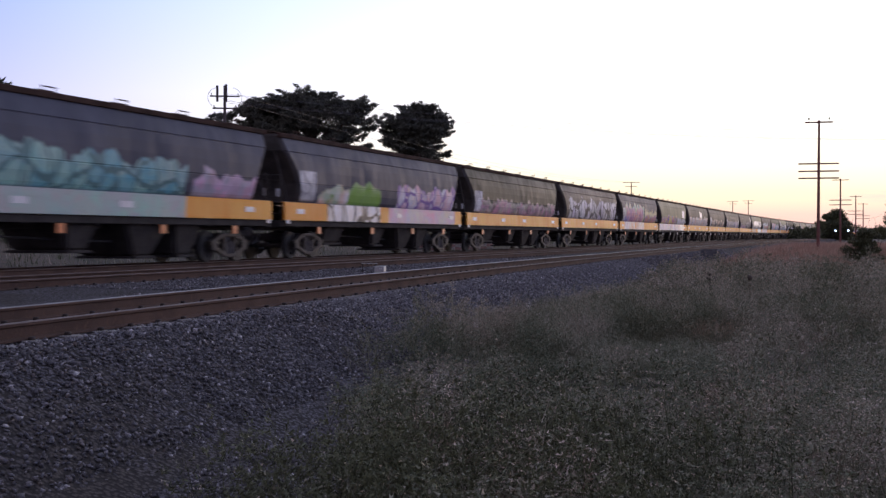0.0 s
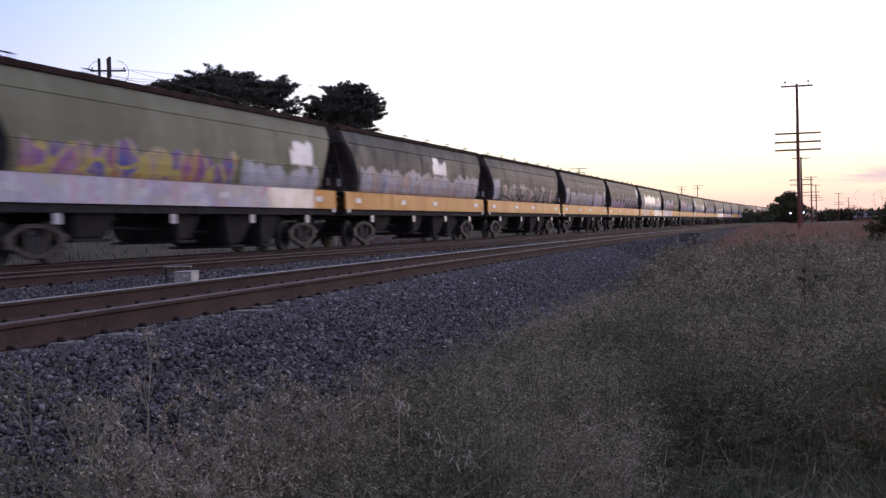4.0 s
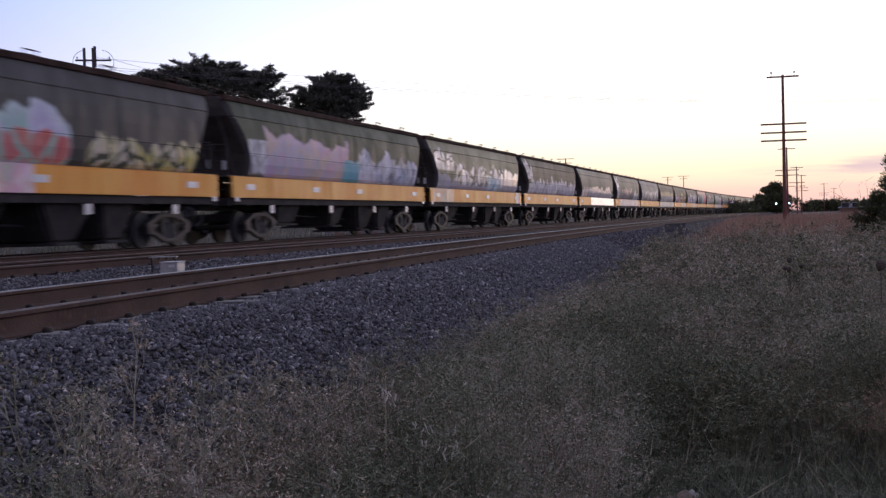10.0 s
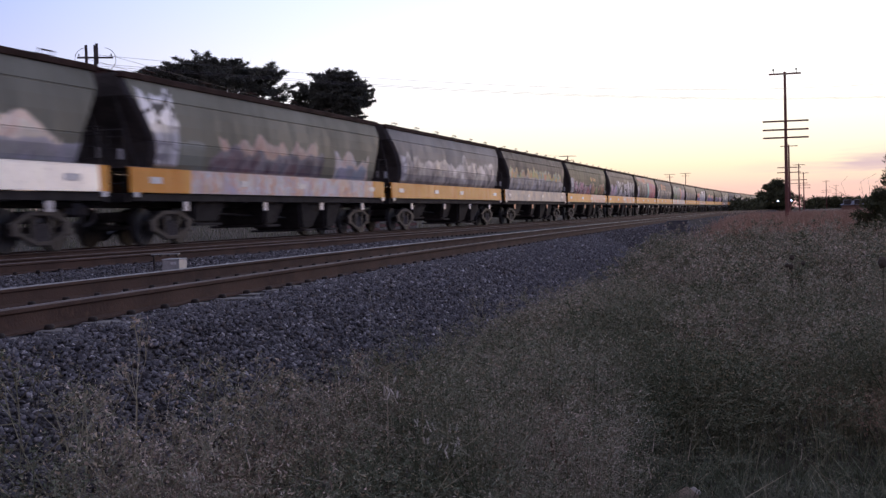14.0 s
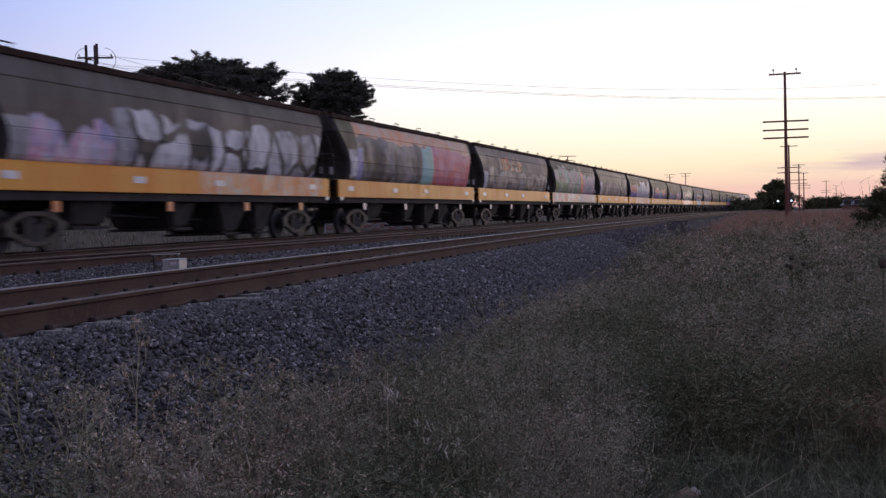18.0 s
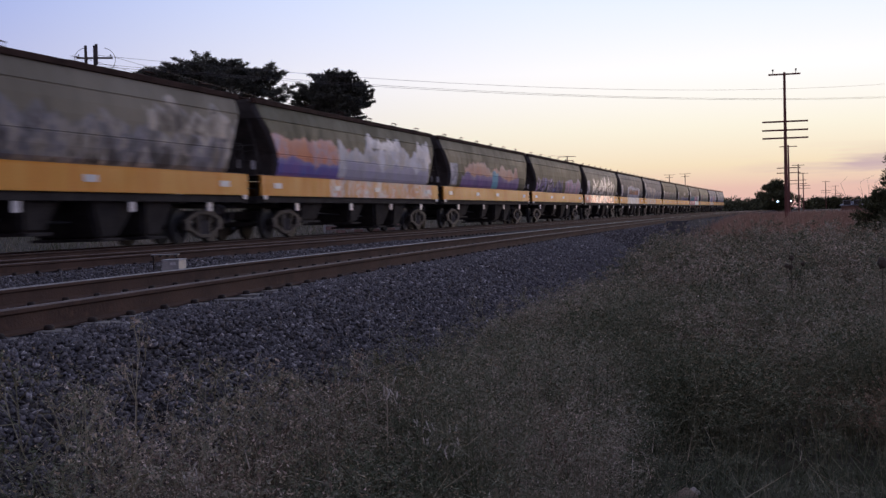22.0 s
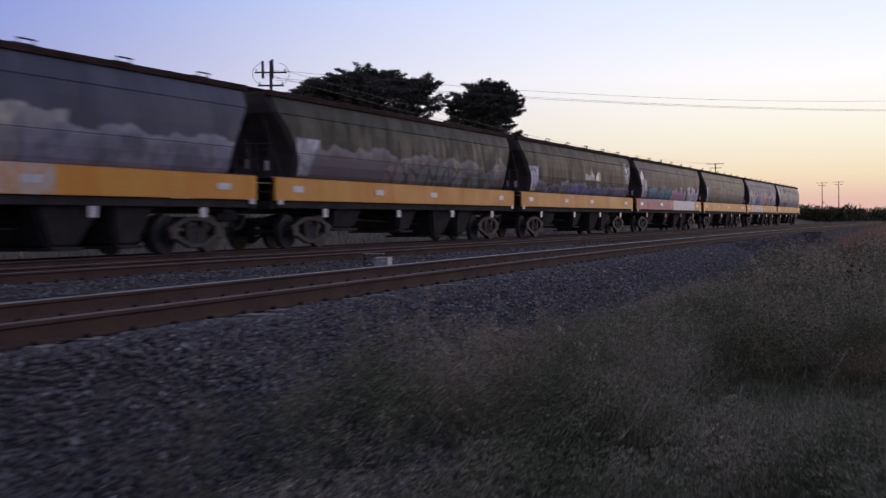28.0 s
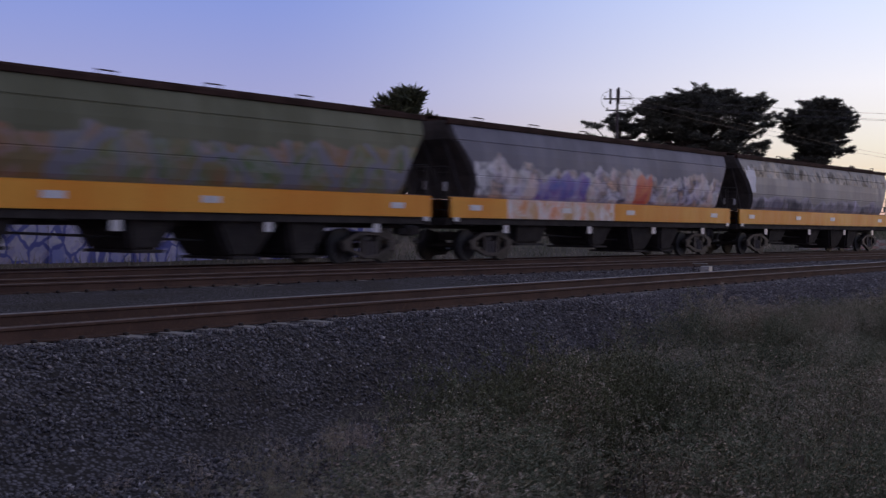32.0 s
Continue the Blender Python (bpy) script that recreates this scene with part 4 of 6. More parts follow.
livery(19, "dark green hopper with small red and white lettering", DGREEN, [PANEL, spray(0.14, 0.55, 2.55, [WH, RED, LIL, PNK], BLK, 0.4, 0.5), spray(0.56, 0.9, 2.6, [RED, BROWN, PEACH, GRN], None, 0.5, 0.4), spray(0.52, 0.66, 3.15, [YEL, ORA], DGREEN, 0.18, 0.1, 0, 2.9)], [sill(0.55, 0.95, [CREAM, ORA, PEACH])], True)
livery(20, "grey-brown hopper with white black-edged block letters", BROWN, [spray(0.03, 0.1, 2.75, [PALE, GRY], None, 0.4, 0.05), spray(0.1, 0.28, 2.7, [BLU, LIL, PNK, WH], None, 0.5, 0.4), spray(0.27, 0.97, 3.15, [WH, PALE, WH, WH, (0.05, 0.05, 0.1)], BLK, 0.95, 0.3)], [sill(0.5, 0.97, [CREAM, (0.8, 0.35, 0.1), ORA], None, 0.25)], True)
livery(21, "hopper with a tall black-to-pink mural edged in cyan", OLIVE, [PANEL, spray(0.1, 0.97, 4.0, [PEACH, CREAM, ORA], None, 1.0, 0.1, 0, 3.3), spray(0.1, 0.56, 3.45, [BLK, GRY, SLATE, BROWN], None, 0.9, 0.2), spray(0.1, 0.13, 3.0, [BLU, LIL], None, 0.8, 0.2), spray(0.57, 0.97, 3.45, [PNK, RED, (0.55, 0.2, 0.3)], None, 1.0, 0.2), spray(0.53, 0.62, 3.5, [(0.25, 0.5, 0.6), MINT], None, 0.8, 0.3)])
livery(22, "brown-grey hopper with faded orange and beige lettering", (0.1, 0.095, 0.1), [spray(0.02, 0.1, 2.75, [PALE, WH], None, 0.4, 0.05), spray(0.12, 0.97, 2.9, [GRY, SLATE, BROWN, CREAM], None, 0.8, 0.4), spray(0.25, 0.55, 3.5, [ORA, BROWN, CREAM], BROWN, 0.4, 0.3, 0, 2.9)])
livery(23, "hopper with a tall green, orange and pink-grey mural", DGRY, [spray(0.04, 0.62, 3.55, [(0.16, 0.26, 0.14), (0.3, 0.34, 0.28), PNK, (0.12, 0.16, 0.13), MINT], None, 0.9, 0.25), spray(0.05, 0.6, 2.6, [GRN, (0.12, 0.22, 0.1), PALE, (0.3, 0.2, 0.2)], None, 0.8, 0.4), spray(0.65, 0.97, 3.3, [GRY, (0.4, 0.33, 0.36), PNK, (0.22, 0.2, 0.22), PALE], None, 0.5, 0.4), spray(0.6, 0.655, 3.5, [ORA, (0.7, 0.28, 0.16)], None, 0.5, 0.15)], [sill(0.0, 0.55, [ORA, PEACH, WH, CREAM], None, 0.5), sill(0.55, 0.97, [LIL, PEACH, PALE, CREAM])])
livery(24, "olive-beige hopper with black and cream lettering", (0.19, 0.17, 0.125), [PANEL, spray(0.2, 0.97, 3.0, [BLK, CREAM, GRY, BROWN], None, 0.6, 0.6), spray(0.7, 0.97, 3.5, [CREAM, BLK], None, 0.5, 0.5, 0, 2.8)])
livery(25, "olive hopper with orange, blue and white murals", OLIVE, [spray(0.0, 0.4, 3.05, [ORA, (0.72, 0.3, 0.2), LIL, ORA], None, 0.9, 0.3), spray(0.0, 0.36, 2.4, [BLU, PUR, BLU], None, 0.9, 0.25), spray(0.34, 0.93, 3.1, [WH, WH, CREAM, PALE], None, 0.7, 0.5, 0.0, 1.95), spray(0.38, 0.92, 2.5, [LIL, (0.52, 0.5, 0.56), (0.42, 0.4, 0.46)], None, 0.6, 0.25), spray(0.5, 0.72, 3.5, [WH, PALE, SILV], None, 0.5, 0.4, 0.3, 3.1), spray(0.84, 0.94, 3.6, [WH, PALE], None, 0.4, 0.4, 0.2, 2.8)], [sill(0.3, 0.95, [CREAM, ORA, WH, (0.7, 0.32, 0.1), (0.75, 0.3, 0.06)], None, 0.5)])
livery(26, "dark olive hopper with an orange-topped purple mural", OLIVE, [PANEL, spray(0.2, 0.82, 3.05, [PEACH, (0.72, 0.36, 0.22), (0.6, 0.3, 0.24)], None, 0.8, 0.45), spray(0.16, 0.84, 2.48, [PUR, (0.18, 0.12, 0.34), (0.2, 0.12, 0.3)], None, 1.0, 0.25), spray(0.5, 0.57, 2.8, [TEAL, (0.16, 0.46, 0.62)], None, 0.6, 0.2)])
livery(27, "olive hopper with blue-purple and lilac lettering", OLIVE, [spray(0.06, 0.55, 2.6, [BLU, PUR, LIL, SLATE], BLK, 0.6, 0.4), spray(0.6, 0.98, 2.75, [LIL, PNK, GRY], None, 0.8, 0.3)])
livery(28, "olive-grey hopper with gleaming silver gothic lettering", (0.15, 0.15, 0.12), [PANEL, spray(0.2, 0.85, 3.0, [SILV, OLIVE, SILV], BLK, 0.5, 0.8, 0.9, 1.95)], [sill(0.15, 0.85, [SILV, WH, ORA], BLK, 0.5, 0.8), sill(0.0, 0.15, [PEACH, RED])])
livery(29, "slate hopper with a pale outlined rectangle mural", SLATE, [PANEL, spray(0.3, 0.8, 2.9, [PALE, WH, LIL], None, 0.5, 0.3), spray(0.36, 0.74, 2.65, [SLATE, ORA, BROWN], None, 0.5, 0.2, 0, 2.15)], [sill(0.3, 0.8, [WH, CREAM])])
livery(30, "blue-grey hopper with large faded beige lettering", (0.08, 0.085, 0.12), [spray(0.0, 0.1, 3.3, [PALE, WH, SLATE], None, 0.4, 0.5), spray(0.12, 0.62, 3.05, [(0.34, 0.3, 0.3), CREAM, (0.2, 0.2, 0.26), (0.12, 0.13, 0.18)], None, 0.9, 0.3), spray(0.55, 0.98, 2.65, [(0.3, 0.29, 0.38), GRY, SLATE], None, 0.8, 0.3)], [sill(0.1, 0.6, [(0.8, 0.32, 0.06), PEACH, (0.75, 0.3, 0.05), CREAM], None, 0.4)])
livery(31, "dark olive hopper with faded pink, green and grey lettering", DOLIVE, [PANEL, spray(0.1, 0.95, 2.75, [(0.13, 0.13, 0.15), (0.2, 0.12, 0.13), (0.1, 0.15, 0.12), (0.16, 0.15, 0.17)], None, 0.8, 0.4), spray(0.35, 0.95, 2.6, [(0.3, 0.15, 0.18), (0.14, 0.22, 0.17), (0.24, 0.23, 0.26), (0.1, 0.1, 0.11)], (0.06, 0.06, 0.06), 0.5, 0.4)])
livery(32, "dark hopper with a white data panel and white tags", DOLIVE, [(0.04, 0.11, 1.95, 2.95, [WH, WH], GRY, 0.5, 0.02, 0), spray(0.1, 0.95, 2.35, [SLATE, BLU, GRY, DGRY], None, 0.5, 0.3), spray(0.5, 0.64, 2.95, [SILV, DOLIVE], None, 0.28, 0.3, 0.5, 2.6), spray(0.91, 0.97, 3.6, [WH, GRY], BLK, 0.25, 0.3, 0, 2.6)])
livery(33, "dark brown hopper with teal, pink and white lettering", (0.085, 0.075, 0.07), [spray(0.03, 0.08, 3.3, [SILV, WH], None, 0.3, 0.4, 0.3, 2.6), PANEL, spray(0.15, 0.48, 2.55, [TEAL, SLATE, (0.1, 0.35, 0.45)], None, 0.7, 0.3), spray(0.48, 0.72, 2.6, [PNK, RED, LIL], None, 0.4, 0.4), spray(0.74, 0.97, 2.7, [DGRY, WH, BROWN], WH, 0.5, 0.4)], [sill(0.0, 0.52, [(0.42, 0.07, 0.16), (0.5, 0.13, 0.24), (0.34, 0.05, 0.12)], None, 0.9), sill(0.52, 0.88, [WH, SILV, WH], None, 0.5)], True)
livery(34, "olive green hopper with a faint wavy green mural", (0.13, 0.135, 0.085), [PANEL, spray(0.1, 0.97, 3.0, [(0.14, 0.2, 0.09), (0.1, 0.17, 0.08), GRY, (0.22, 0.21, 0.12), (0.3, 0.14, 0.08)], (0.2, 0.2, 0.24), 0.8, 0.4)])
livery(35, "blue-grey hopper with white, violet and orange lettering", (0.17, 0.17, 0.21), [PANEL, spray(0.1, 0.97, 2.95, [PALE, WH, LIL, SLATE, PEACH], None, 0.5, 0.4), spray(0.58, 0.64, 2.95, [ORA, RED], None, 0.5, 0.4), spray(0.24, 0.4, 2.6, [BLU, PUR, LIL], None, 0.5, 0.4)], [sill(0.15, 0.5, [ORA, WH, (0.6, 0.35, 0.15)], None, 0.4)])
livery(36, "pale hopper with dripping black shapes along the top", (0.32, 0.31, 0.3), [spray(0.0, 0.98, 2.4, [LIL, GRY, SLATE], None, 0.7, 0.3), spray(0.0, 0.97, 3.9, [BLK, PALE, CREAM, BLK], None, 0.55, 0.4, 0, 3.25), spray(0.03, 0.08, 3.6, [WH, WH], None, 0.3, 0.4, 0, 2.6)])


def sill_paint(number, bands):
    return wagon_paint("orange_sill_paint", (0.8, 0.3, 0.035), bands, number + 40.5, 0.45, True)


WAGONS = {}


def make_train():
    first = build_wagon()
    for k, number in enumerate(sorted(LOOKS)):
        words, base, patches, bands, amber = LOOKS[number]
        w = first if k == 0 else copy_thing(first, Matrix())
        tagged(w, words + ", orange sill", "grain wagon", "wagons of the grain train")
        body = wagon_paint("wagon_body_paint", base, patches, number + 3.0)
        band = sill_paint(number, bands)
        for c in w.children:
            n = c.name.split(".")[0]
            if n in ("body", "side_sill"):
                c.material_slots[0].link = "OBJECT"
                c.material_slots[0].material = body if n == "body" else band
            elif n == "reflector" and amber:
                c.material_slots[0].link = "OBJECT"
                c.material_slots[0].material = M_AMBER
        WAGONS[number] = w


make_train()


# ---------------------------------------------------------------- poles and wires
def pole(name, x, y, z0, top, arms, label, lean=0.0, turn=0.0, radius=0.13, group="", stubs=True, wood=M_TIMBER):
    """A timber pole with cross-arms: (height, half length) each."""
    root = new(name)
    tagged(root, label, "utility pole", group)
    root.matrix_basis = pose(x, y, z0, 0, lean, turn)
    h = top - z0
    part("shaft", bar(bmesh.new(), (0, 0, -0.3), (0, 0, h), radius, 10, radius * 0.62), wood, root)
    for z, half in arms:
        arm = part("cross_arm", box(bmesh.new(), -half, half, -0.16, -0.06, z - z0 - 0.055, z - z0 + 0.055, 0.01), wood, root)
        if stubs:
            n = max(2, int(half * 2 / 0.75))
            for k in range(n):
                xx = -half + 0.12 + (2 * half - 0.24) * k / (n - 1)
                if abs(xx) < 0.1:
                    continue
                bm = bar(bmesh.new(), (xx, -0.11, z - z0 + 0.05), (xx, -0.11, z - z0 + 0.14), 0.015, 5)
                bar(bm, (xx, -0.11, z - z0 + 0.13), (xx, -0.11, z - z0 + 0.24), 0.045, 6, 0.03)
                part("insulator", bm, M_CLIP, arm)
    return root


pole("telegraph_pole", -0.25, 85, -0.6, 9.65, [(9.5, 1.05), (6.3, 1.5), (5.72, 1.5), (5.18, 1.5)], "old red-brown timber telegraph pole with four cross-arms", 0.3, 0, 0.14, "telegraph poles", stubs=False)
for xx in (-0.75, 0.75):
    part("insulator", bar(bar(bmesh.new(), (xx, -0.11, 10.15), (xx, -0.11, 10.33), 0.02, 5), (xx, -0.11, 10.33), (xx, -0.11, 10.46), 0.055, 8), M_CLIP, bpy.data.objects["telegraph_pole"])
for i, (x, y, top) in enumerate(((-0.1, 176, 9.2), (1.7, 251, 9.0), (3.2, 310, 8.9), (11.5, 420, 8.8), (17.4, 500, 8.4))):
    pole("telegraph_pole", x, y, -0.6, top, [(top - 0.2, 1.2), (top - 3.2, 1.6), (top - 3.9, 1.6)], "distant dark timber telegraph pole with cross-arms", 0, 0, 0.17, "telegraph poles", stubs=False)

# power line beyond the train and the span that crosses the railway
p0 = pole("power_pole", -42, 67, 0.5, 12.0, [(11.2, 1.1), (10.3, 0.9)], "timber power pole with stacked insulators and looped wires", 0, 28, 0.16, "power poles", wood=M_GREYPOLE)
for k, dx in enumerate((-0.55, 0.1)):
    part("top_post", bar(bmesh.new(), (dx, 0, 10.3), (dx, 0, 11.5 + 0.1 * k), 0.09, 8), M_GREYPOLE, p0)


def loop_wire(name, pts, r, parent=None, label=""):
    bm = bmesh.new()
    rings = []
    for i, p in enumerate(pts):
        d = (Vector(pts[min(i + 1, len(pts) - 1)]) - Vector(pts[max(i - 1, 0)])).normalized()
        u = d.cross(Vector((0.13, 0.21, 1))).normalized()
        v = d.cross(u)
        rings.append([bm.verts.new(Vector(p) + r * (math.cos(a) * u + math.sin(a) * v)) for a in (0.8, 2.37, 3.94, 5.5)])
    for a, b in zip(rings, rings[1:]):
        for i in range(4):
            bm.faces.new((a[i], a[(i + 1) % 4], b[(i + 1) % 4], b[i]))
    if parent:
        return part(name, bm, M_WIRE, parent)
    ob = new(name, bm_mesh(name, bm, M_WIRE))
    return tagged(ob, label, "overhead wire")


for s in (-1, 1):
    loop_wire("jumper_wire", [(s * (0.5 + 0.75 * math.sin(a)), 0, 10.6 + 0.75 * math.cos(a)) for a in np.linspace(0.1, 3.0, 12)], 0.018, p0)
for x, y, top in ((-42, 234, 11.8), (-36, 379, 11.7), (-31, 377, 11.8)):
    pole("power_pole", x, y, 0.4, top, [(top - 0.1, 1.7), (top - 0.9, 1.2)], "distant timber power pole with cross-arms", 0, 10, 0.17, "power poles", stubs=False)
pole("power_pole", 30, 160, -0.6, 16.8, [(16.4, 1.4), (13.9, 1.2)], "timber power pole beside the road", 0, 28, 0.16, "power poles")


def span(a, b, sag, r, label):
    a, b = Vector(a), Vector(b)
    pts = []
    for k in range(25):
        t = k / 24
        p = a.lerp(b, t)
        pts.append((p.x, p.y, p.z - 4 * sag * t * (1 - t)))
    loop_wire("overhead_wire", pts, r, None, label)


for za, zb, sag, dy in ((11.4, 16.5, 2.5, 0.0), (10.85, 14.1, 1.8, 0.0), (10.75, 14.0, 1.75, 0.6)):
    span((-42, 67 + dy, za), (30, 160 + dy, zb), sag, 0.013, "thin overhead power wire crossing the railway")
for dx in (-1.0, 1.0):
    span((-42 + dx, 67, 11.3), (-42 + dx, 234, 11.8), 1.6, 0.014, "thin overhead power wire along the far road")


# ---------------------------------------------------------------- trees
def spray_leaves(rng, centres, radii, count, size, up=0.6, flat=0.45, slim=1.0):
    """Pointed leaf sprays round each centre, as arrays of triangles."""
    V = []
    for c, r in zip(centres, radii):
        d = rng.normal(size=(count, 3))
        d /= np.linalg.norm(d, axis=1)[:, None]
        rad = r * rng.random(count) ** 0.45
        P = c + d * rad[:, None] * np.array([1, 1, flat])
        out = d * np.array([1, 1, 0.35]) + np.array([0, 0, up]) + rng.normal(size=(count, 3)) * 0.35
        out /= np.linalg.norm(out, axis=1)[:, None]
        sidev = np.cross(out, rng.normal(size=(count, 3)))
        sidev /= np.linalg.norm(sidev, axis=1)[:, None]
        L = size * rng.uniform(0.6, 1.5, count)[:, None]
        W = slim * L * rng.uniform(0.16, 0.34, count)[:, None]
        V.append(np.stack([P - sidev * W - out * L * 0.3, P + sidev * W - out * L * 0.3, P + out * L], 1))
    V = np.concatenate(V)
    n = len(V)
    return V.reshape(-1, 3), np.arange(n * 3).reshape(n, 3)


def tree(name, x, y, z0, height, half, seed, label, leaf=M_LEAF, tiers=7, crown_base=0.3, count=230, size=0.55, flat=0.4, bulk=0.3, skew=0.0, clumps=9):
    rng = np.random.default_rng(seed)
    root = new(name)
    tagged(root, label, "tree")
    root.matrix_basis = pose(x, y, z0)
    bm = bmesh.new()
    bar(bm, (0, 0, -0.3), (0.1, 0, height * 0.45), 0.05 * height * 0.55, 9, 0.03 * height * 0.55)
    bar(bm, (0.1, 0, height * 0.44), (0.0, 0.1, height * 0.88), 0.03 * height * 0.55, 7, 0.008 * height)
    centres, radii = [], []
    limbs = bmesh.new()
    for t in range(tiers):
        f = t / (tiers - 1)
        z = height * (crown_base + (0.96 - crown_base) * f)
        reach = half * (0.55 + 0.45 * math.sin(math.pi * min(1, 0.25 + 0.8 * f))) * (1 - 0.55 * max(0, f - 0.6) / 0.4)
        for k in range(clumps if f < 0.85 else max(3, clumps // 2)):
            a = 2 * math.pi * (k + rng.random() * 0.8) / clumps + t
            rr = reach * rng.uniform(0.35, 1.0)
            c = np.array([rr * math.cos(a) + skew * f, 0.8 * rr * math.sin(a), z + rng.uniform(-0.06, 0.06) * height])
            centres.append(c)
            radii.append(bulk * half * rng.uniform(0.55, 1.15))
            bar(limbs, (0.05, 0, z - 0.12 * height), tuple(c), 0.012 * height, 5, 0.004 * height)
    part("trunk", bm, M_BARK, root)
    part("branchwork", limbs, M_BARK, root)
    V, F = spray_leaves(rng, centres, radii, count, size, 0.55, flat)
    part("crown", tri_mesh("crown", V, F, [leaf]), None, root)
    return root


def cypress(x, y, z0, height, half, seed, label, pads, profile, low=0.45):
    """A wide tiered cypress: flat shelves of foliage with upturned finger tips on spreading limbs."""
    rng = np.random.default_rng(seed)
    root = new("cypress_tree")
    tagged(root, label, "tree")
    root.matrix_basis = pose(x, y, z0)
    part("trunk", bar(bar(bmesh.new(), (0, 0, -0.3), (0.2, 0, height * 0.4), 0.55, 9, 0.42), (0.2, 0, height * 0.39), (0.4, 0.1, height * 0.8), 0.42, 8, 0.12), M_BARK, root)
    limbs = bmesh.new()
    shelf, shelf_r, tips, tips_r = [], [], [], []
    for k in range(pads):
        a, q = 2 * math.pi * rng.random(), math.sqrt(rng.random())
        px, py = half * q * math.cos(a), 0.7 * half * q * math.sin(a)
        top = height * profile(px / half) - 0.35 * rng.random()
        drop = rng.random() ** 1.5
        c = np.array([px, py, top - 0.3 - (height * low) * drop])
        r = rng.uniform(0.75, 1.35)
        shelf.append(c)
        shelf_r.append(r)
        for j in range(3):
            turn = a + rng.normal() * 0.7
            d = np.array([math.cos(turn), math.sin(turn), 0.16 + 0.3 * rng.random()])
            for f, w in ((0.75, 0.42), (1.05, 0.3), (1.3, 0.2)):
                tips.append(c + d * r * f)
                tips_r.append(w * rng.uniform(0.8, 1.15))
        if k % 2 == 0:
            bar(limbs, (0.3, 0, max(2.0, c[2] - 0.18 * height - 0.3 * q * half)), tuple(c), 0.12, 5, 0.04)
    part("branchwork", limbs, M_BARK, root)
    V, F = spray_leaves(rng, shelf, shelf_r, 230, 0.3, 0.2, 0.3, 0.75)
    V2, F2 = spray_leaves(rng, tips, tips_r, 26, 0.24, 0.25, 0.5, 0.7)
    part("crown", tri_mesh("crown", np.concatenate([V, V2]), np.concatenate([F, F2 + len(V)]), [M_LEAF]), None, root)


cypress(-53.5, 105, 0.5, 15.55, 7.1, 3, "large dark spreading cypress tree beyond the railway", 250, lambda u: 1 - 0.1 * max(0, -u - 0.15) - 0.2 * max(0, u - 0.3) ** 1.5 + 0.012 * math.sin(9 * u))
cypress(-44.75, 115, 0.5, 15.2, 3.35, 8, "dark dense cypress tree beside the larger one", 135, lambda u: 1 - 0.16 * abs(u) ** 2.2, 0.5)
cypress(-62.3, 101, 0.5, 13.9, 2.6, 12, "low dark cypress at the edge of the clump", 26, lambda u: 1 - 0.1 * u * u)
tree("pine_tree", -61, 63, -0.4, 12.9, 4.2, 21, "dark bushy tree top behind the train", M_LEAF2, 7, 0.4, 200, 0.5, 0.6, 0.34, 0.0, 8)
tree("roadside_tree", 6.75, 60, -0.65, 4.45, 2.3, 31, "dense dark green roadside tree", M_LEAF2, 7, 0.14, 800, 0.105, 0.7, 0.36, 0.0, 11)
tree("roadside_tree", 8.2, 66, -0.65, 5.0, 2.6, 33, "tall dark green roadside tree", M_LEAF2, 7, 0.12, 800, 0.11, 0.7, 0.36, 0.0, 11)
tree("spreading_tree", -3.5, 300, -0.6, 6.9, 4.9, 35, "rounded dark tree on the horizon by the line", M_LEAF2, 6, 0.15, 200, 0.45, 0.6, 0.36, 0.0, 10)
tree("garden_tree", -36.6, 192, 0.6, 7.0, 1.3, 41, "tall slim dark garden tree", M_LEAF2, 7, 0.3, 110, 0.35, 0.6, 0.45, 0.0, 6)
tree("garden_tree", -28, 193, 0.3, 5.0, 3.2, 43, "broad dark garden tree beside the road", M_LEAF2, 6, 0.2, 170, 0.4, 0.6, 0.36, 0.0, 9)
tree("garden_tree", -33.5, 204, 0.6, 5.2, 2.0, 45, "dark rounded garden tree behind a house", M_LEAF2, 6, 0.3, 130, 0.4, 0.6, 0.4, 0.0, 7)


tree("roadside_shrub", 3.0, 45, -0.85, 1.75, 0.8, 37, "low bright green shrub before the roadside trees", M_LEAF2, 5, 0.08, 260, 0.075, 0.7, 0.4, 0.0, 9)


def bare_branches(x, y, z):
    root = new("bare_shrub")
    tagged(root, "leafless grey shrub beside the roadside trees", "shrub")
    root.matrix_basis = pose(x, y, z)
    rng = random.Random(4)
    bm = bmesh.new()
    for k in range(7):
        a = rng.uniform(-0.9, 0.5)
        p = Vector((0.3 * a, 0, 0))
        d = Vector((a * 0.5, rng.uniform(-0.3, 0.3), 1.0))
        for j in range(4):
            q = p + d * rng.uniform(0.5, 0.8)
            bar(bm, p, q, 0.014 - 0.0025 * j, 4, 0.0115 - 0.0025 * j)
            if j:
                bar(bm, q, q + Vector((rng.uniform(-0.5, 0.5), rng.uniform(-0.3, 0.3), rng.uniform(0.2, 0.5))), 0.006, 4, 0.003)
            d = (d + Vector((rng.uniform(-0.4, 0.4), rng.uniform(-0.3, 0.3), 0))).normalized()
            p = q
    part("branches", bm, M_BARK, root)


bare_branches(3.6, 62, -0.65)


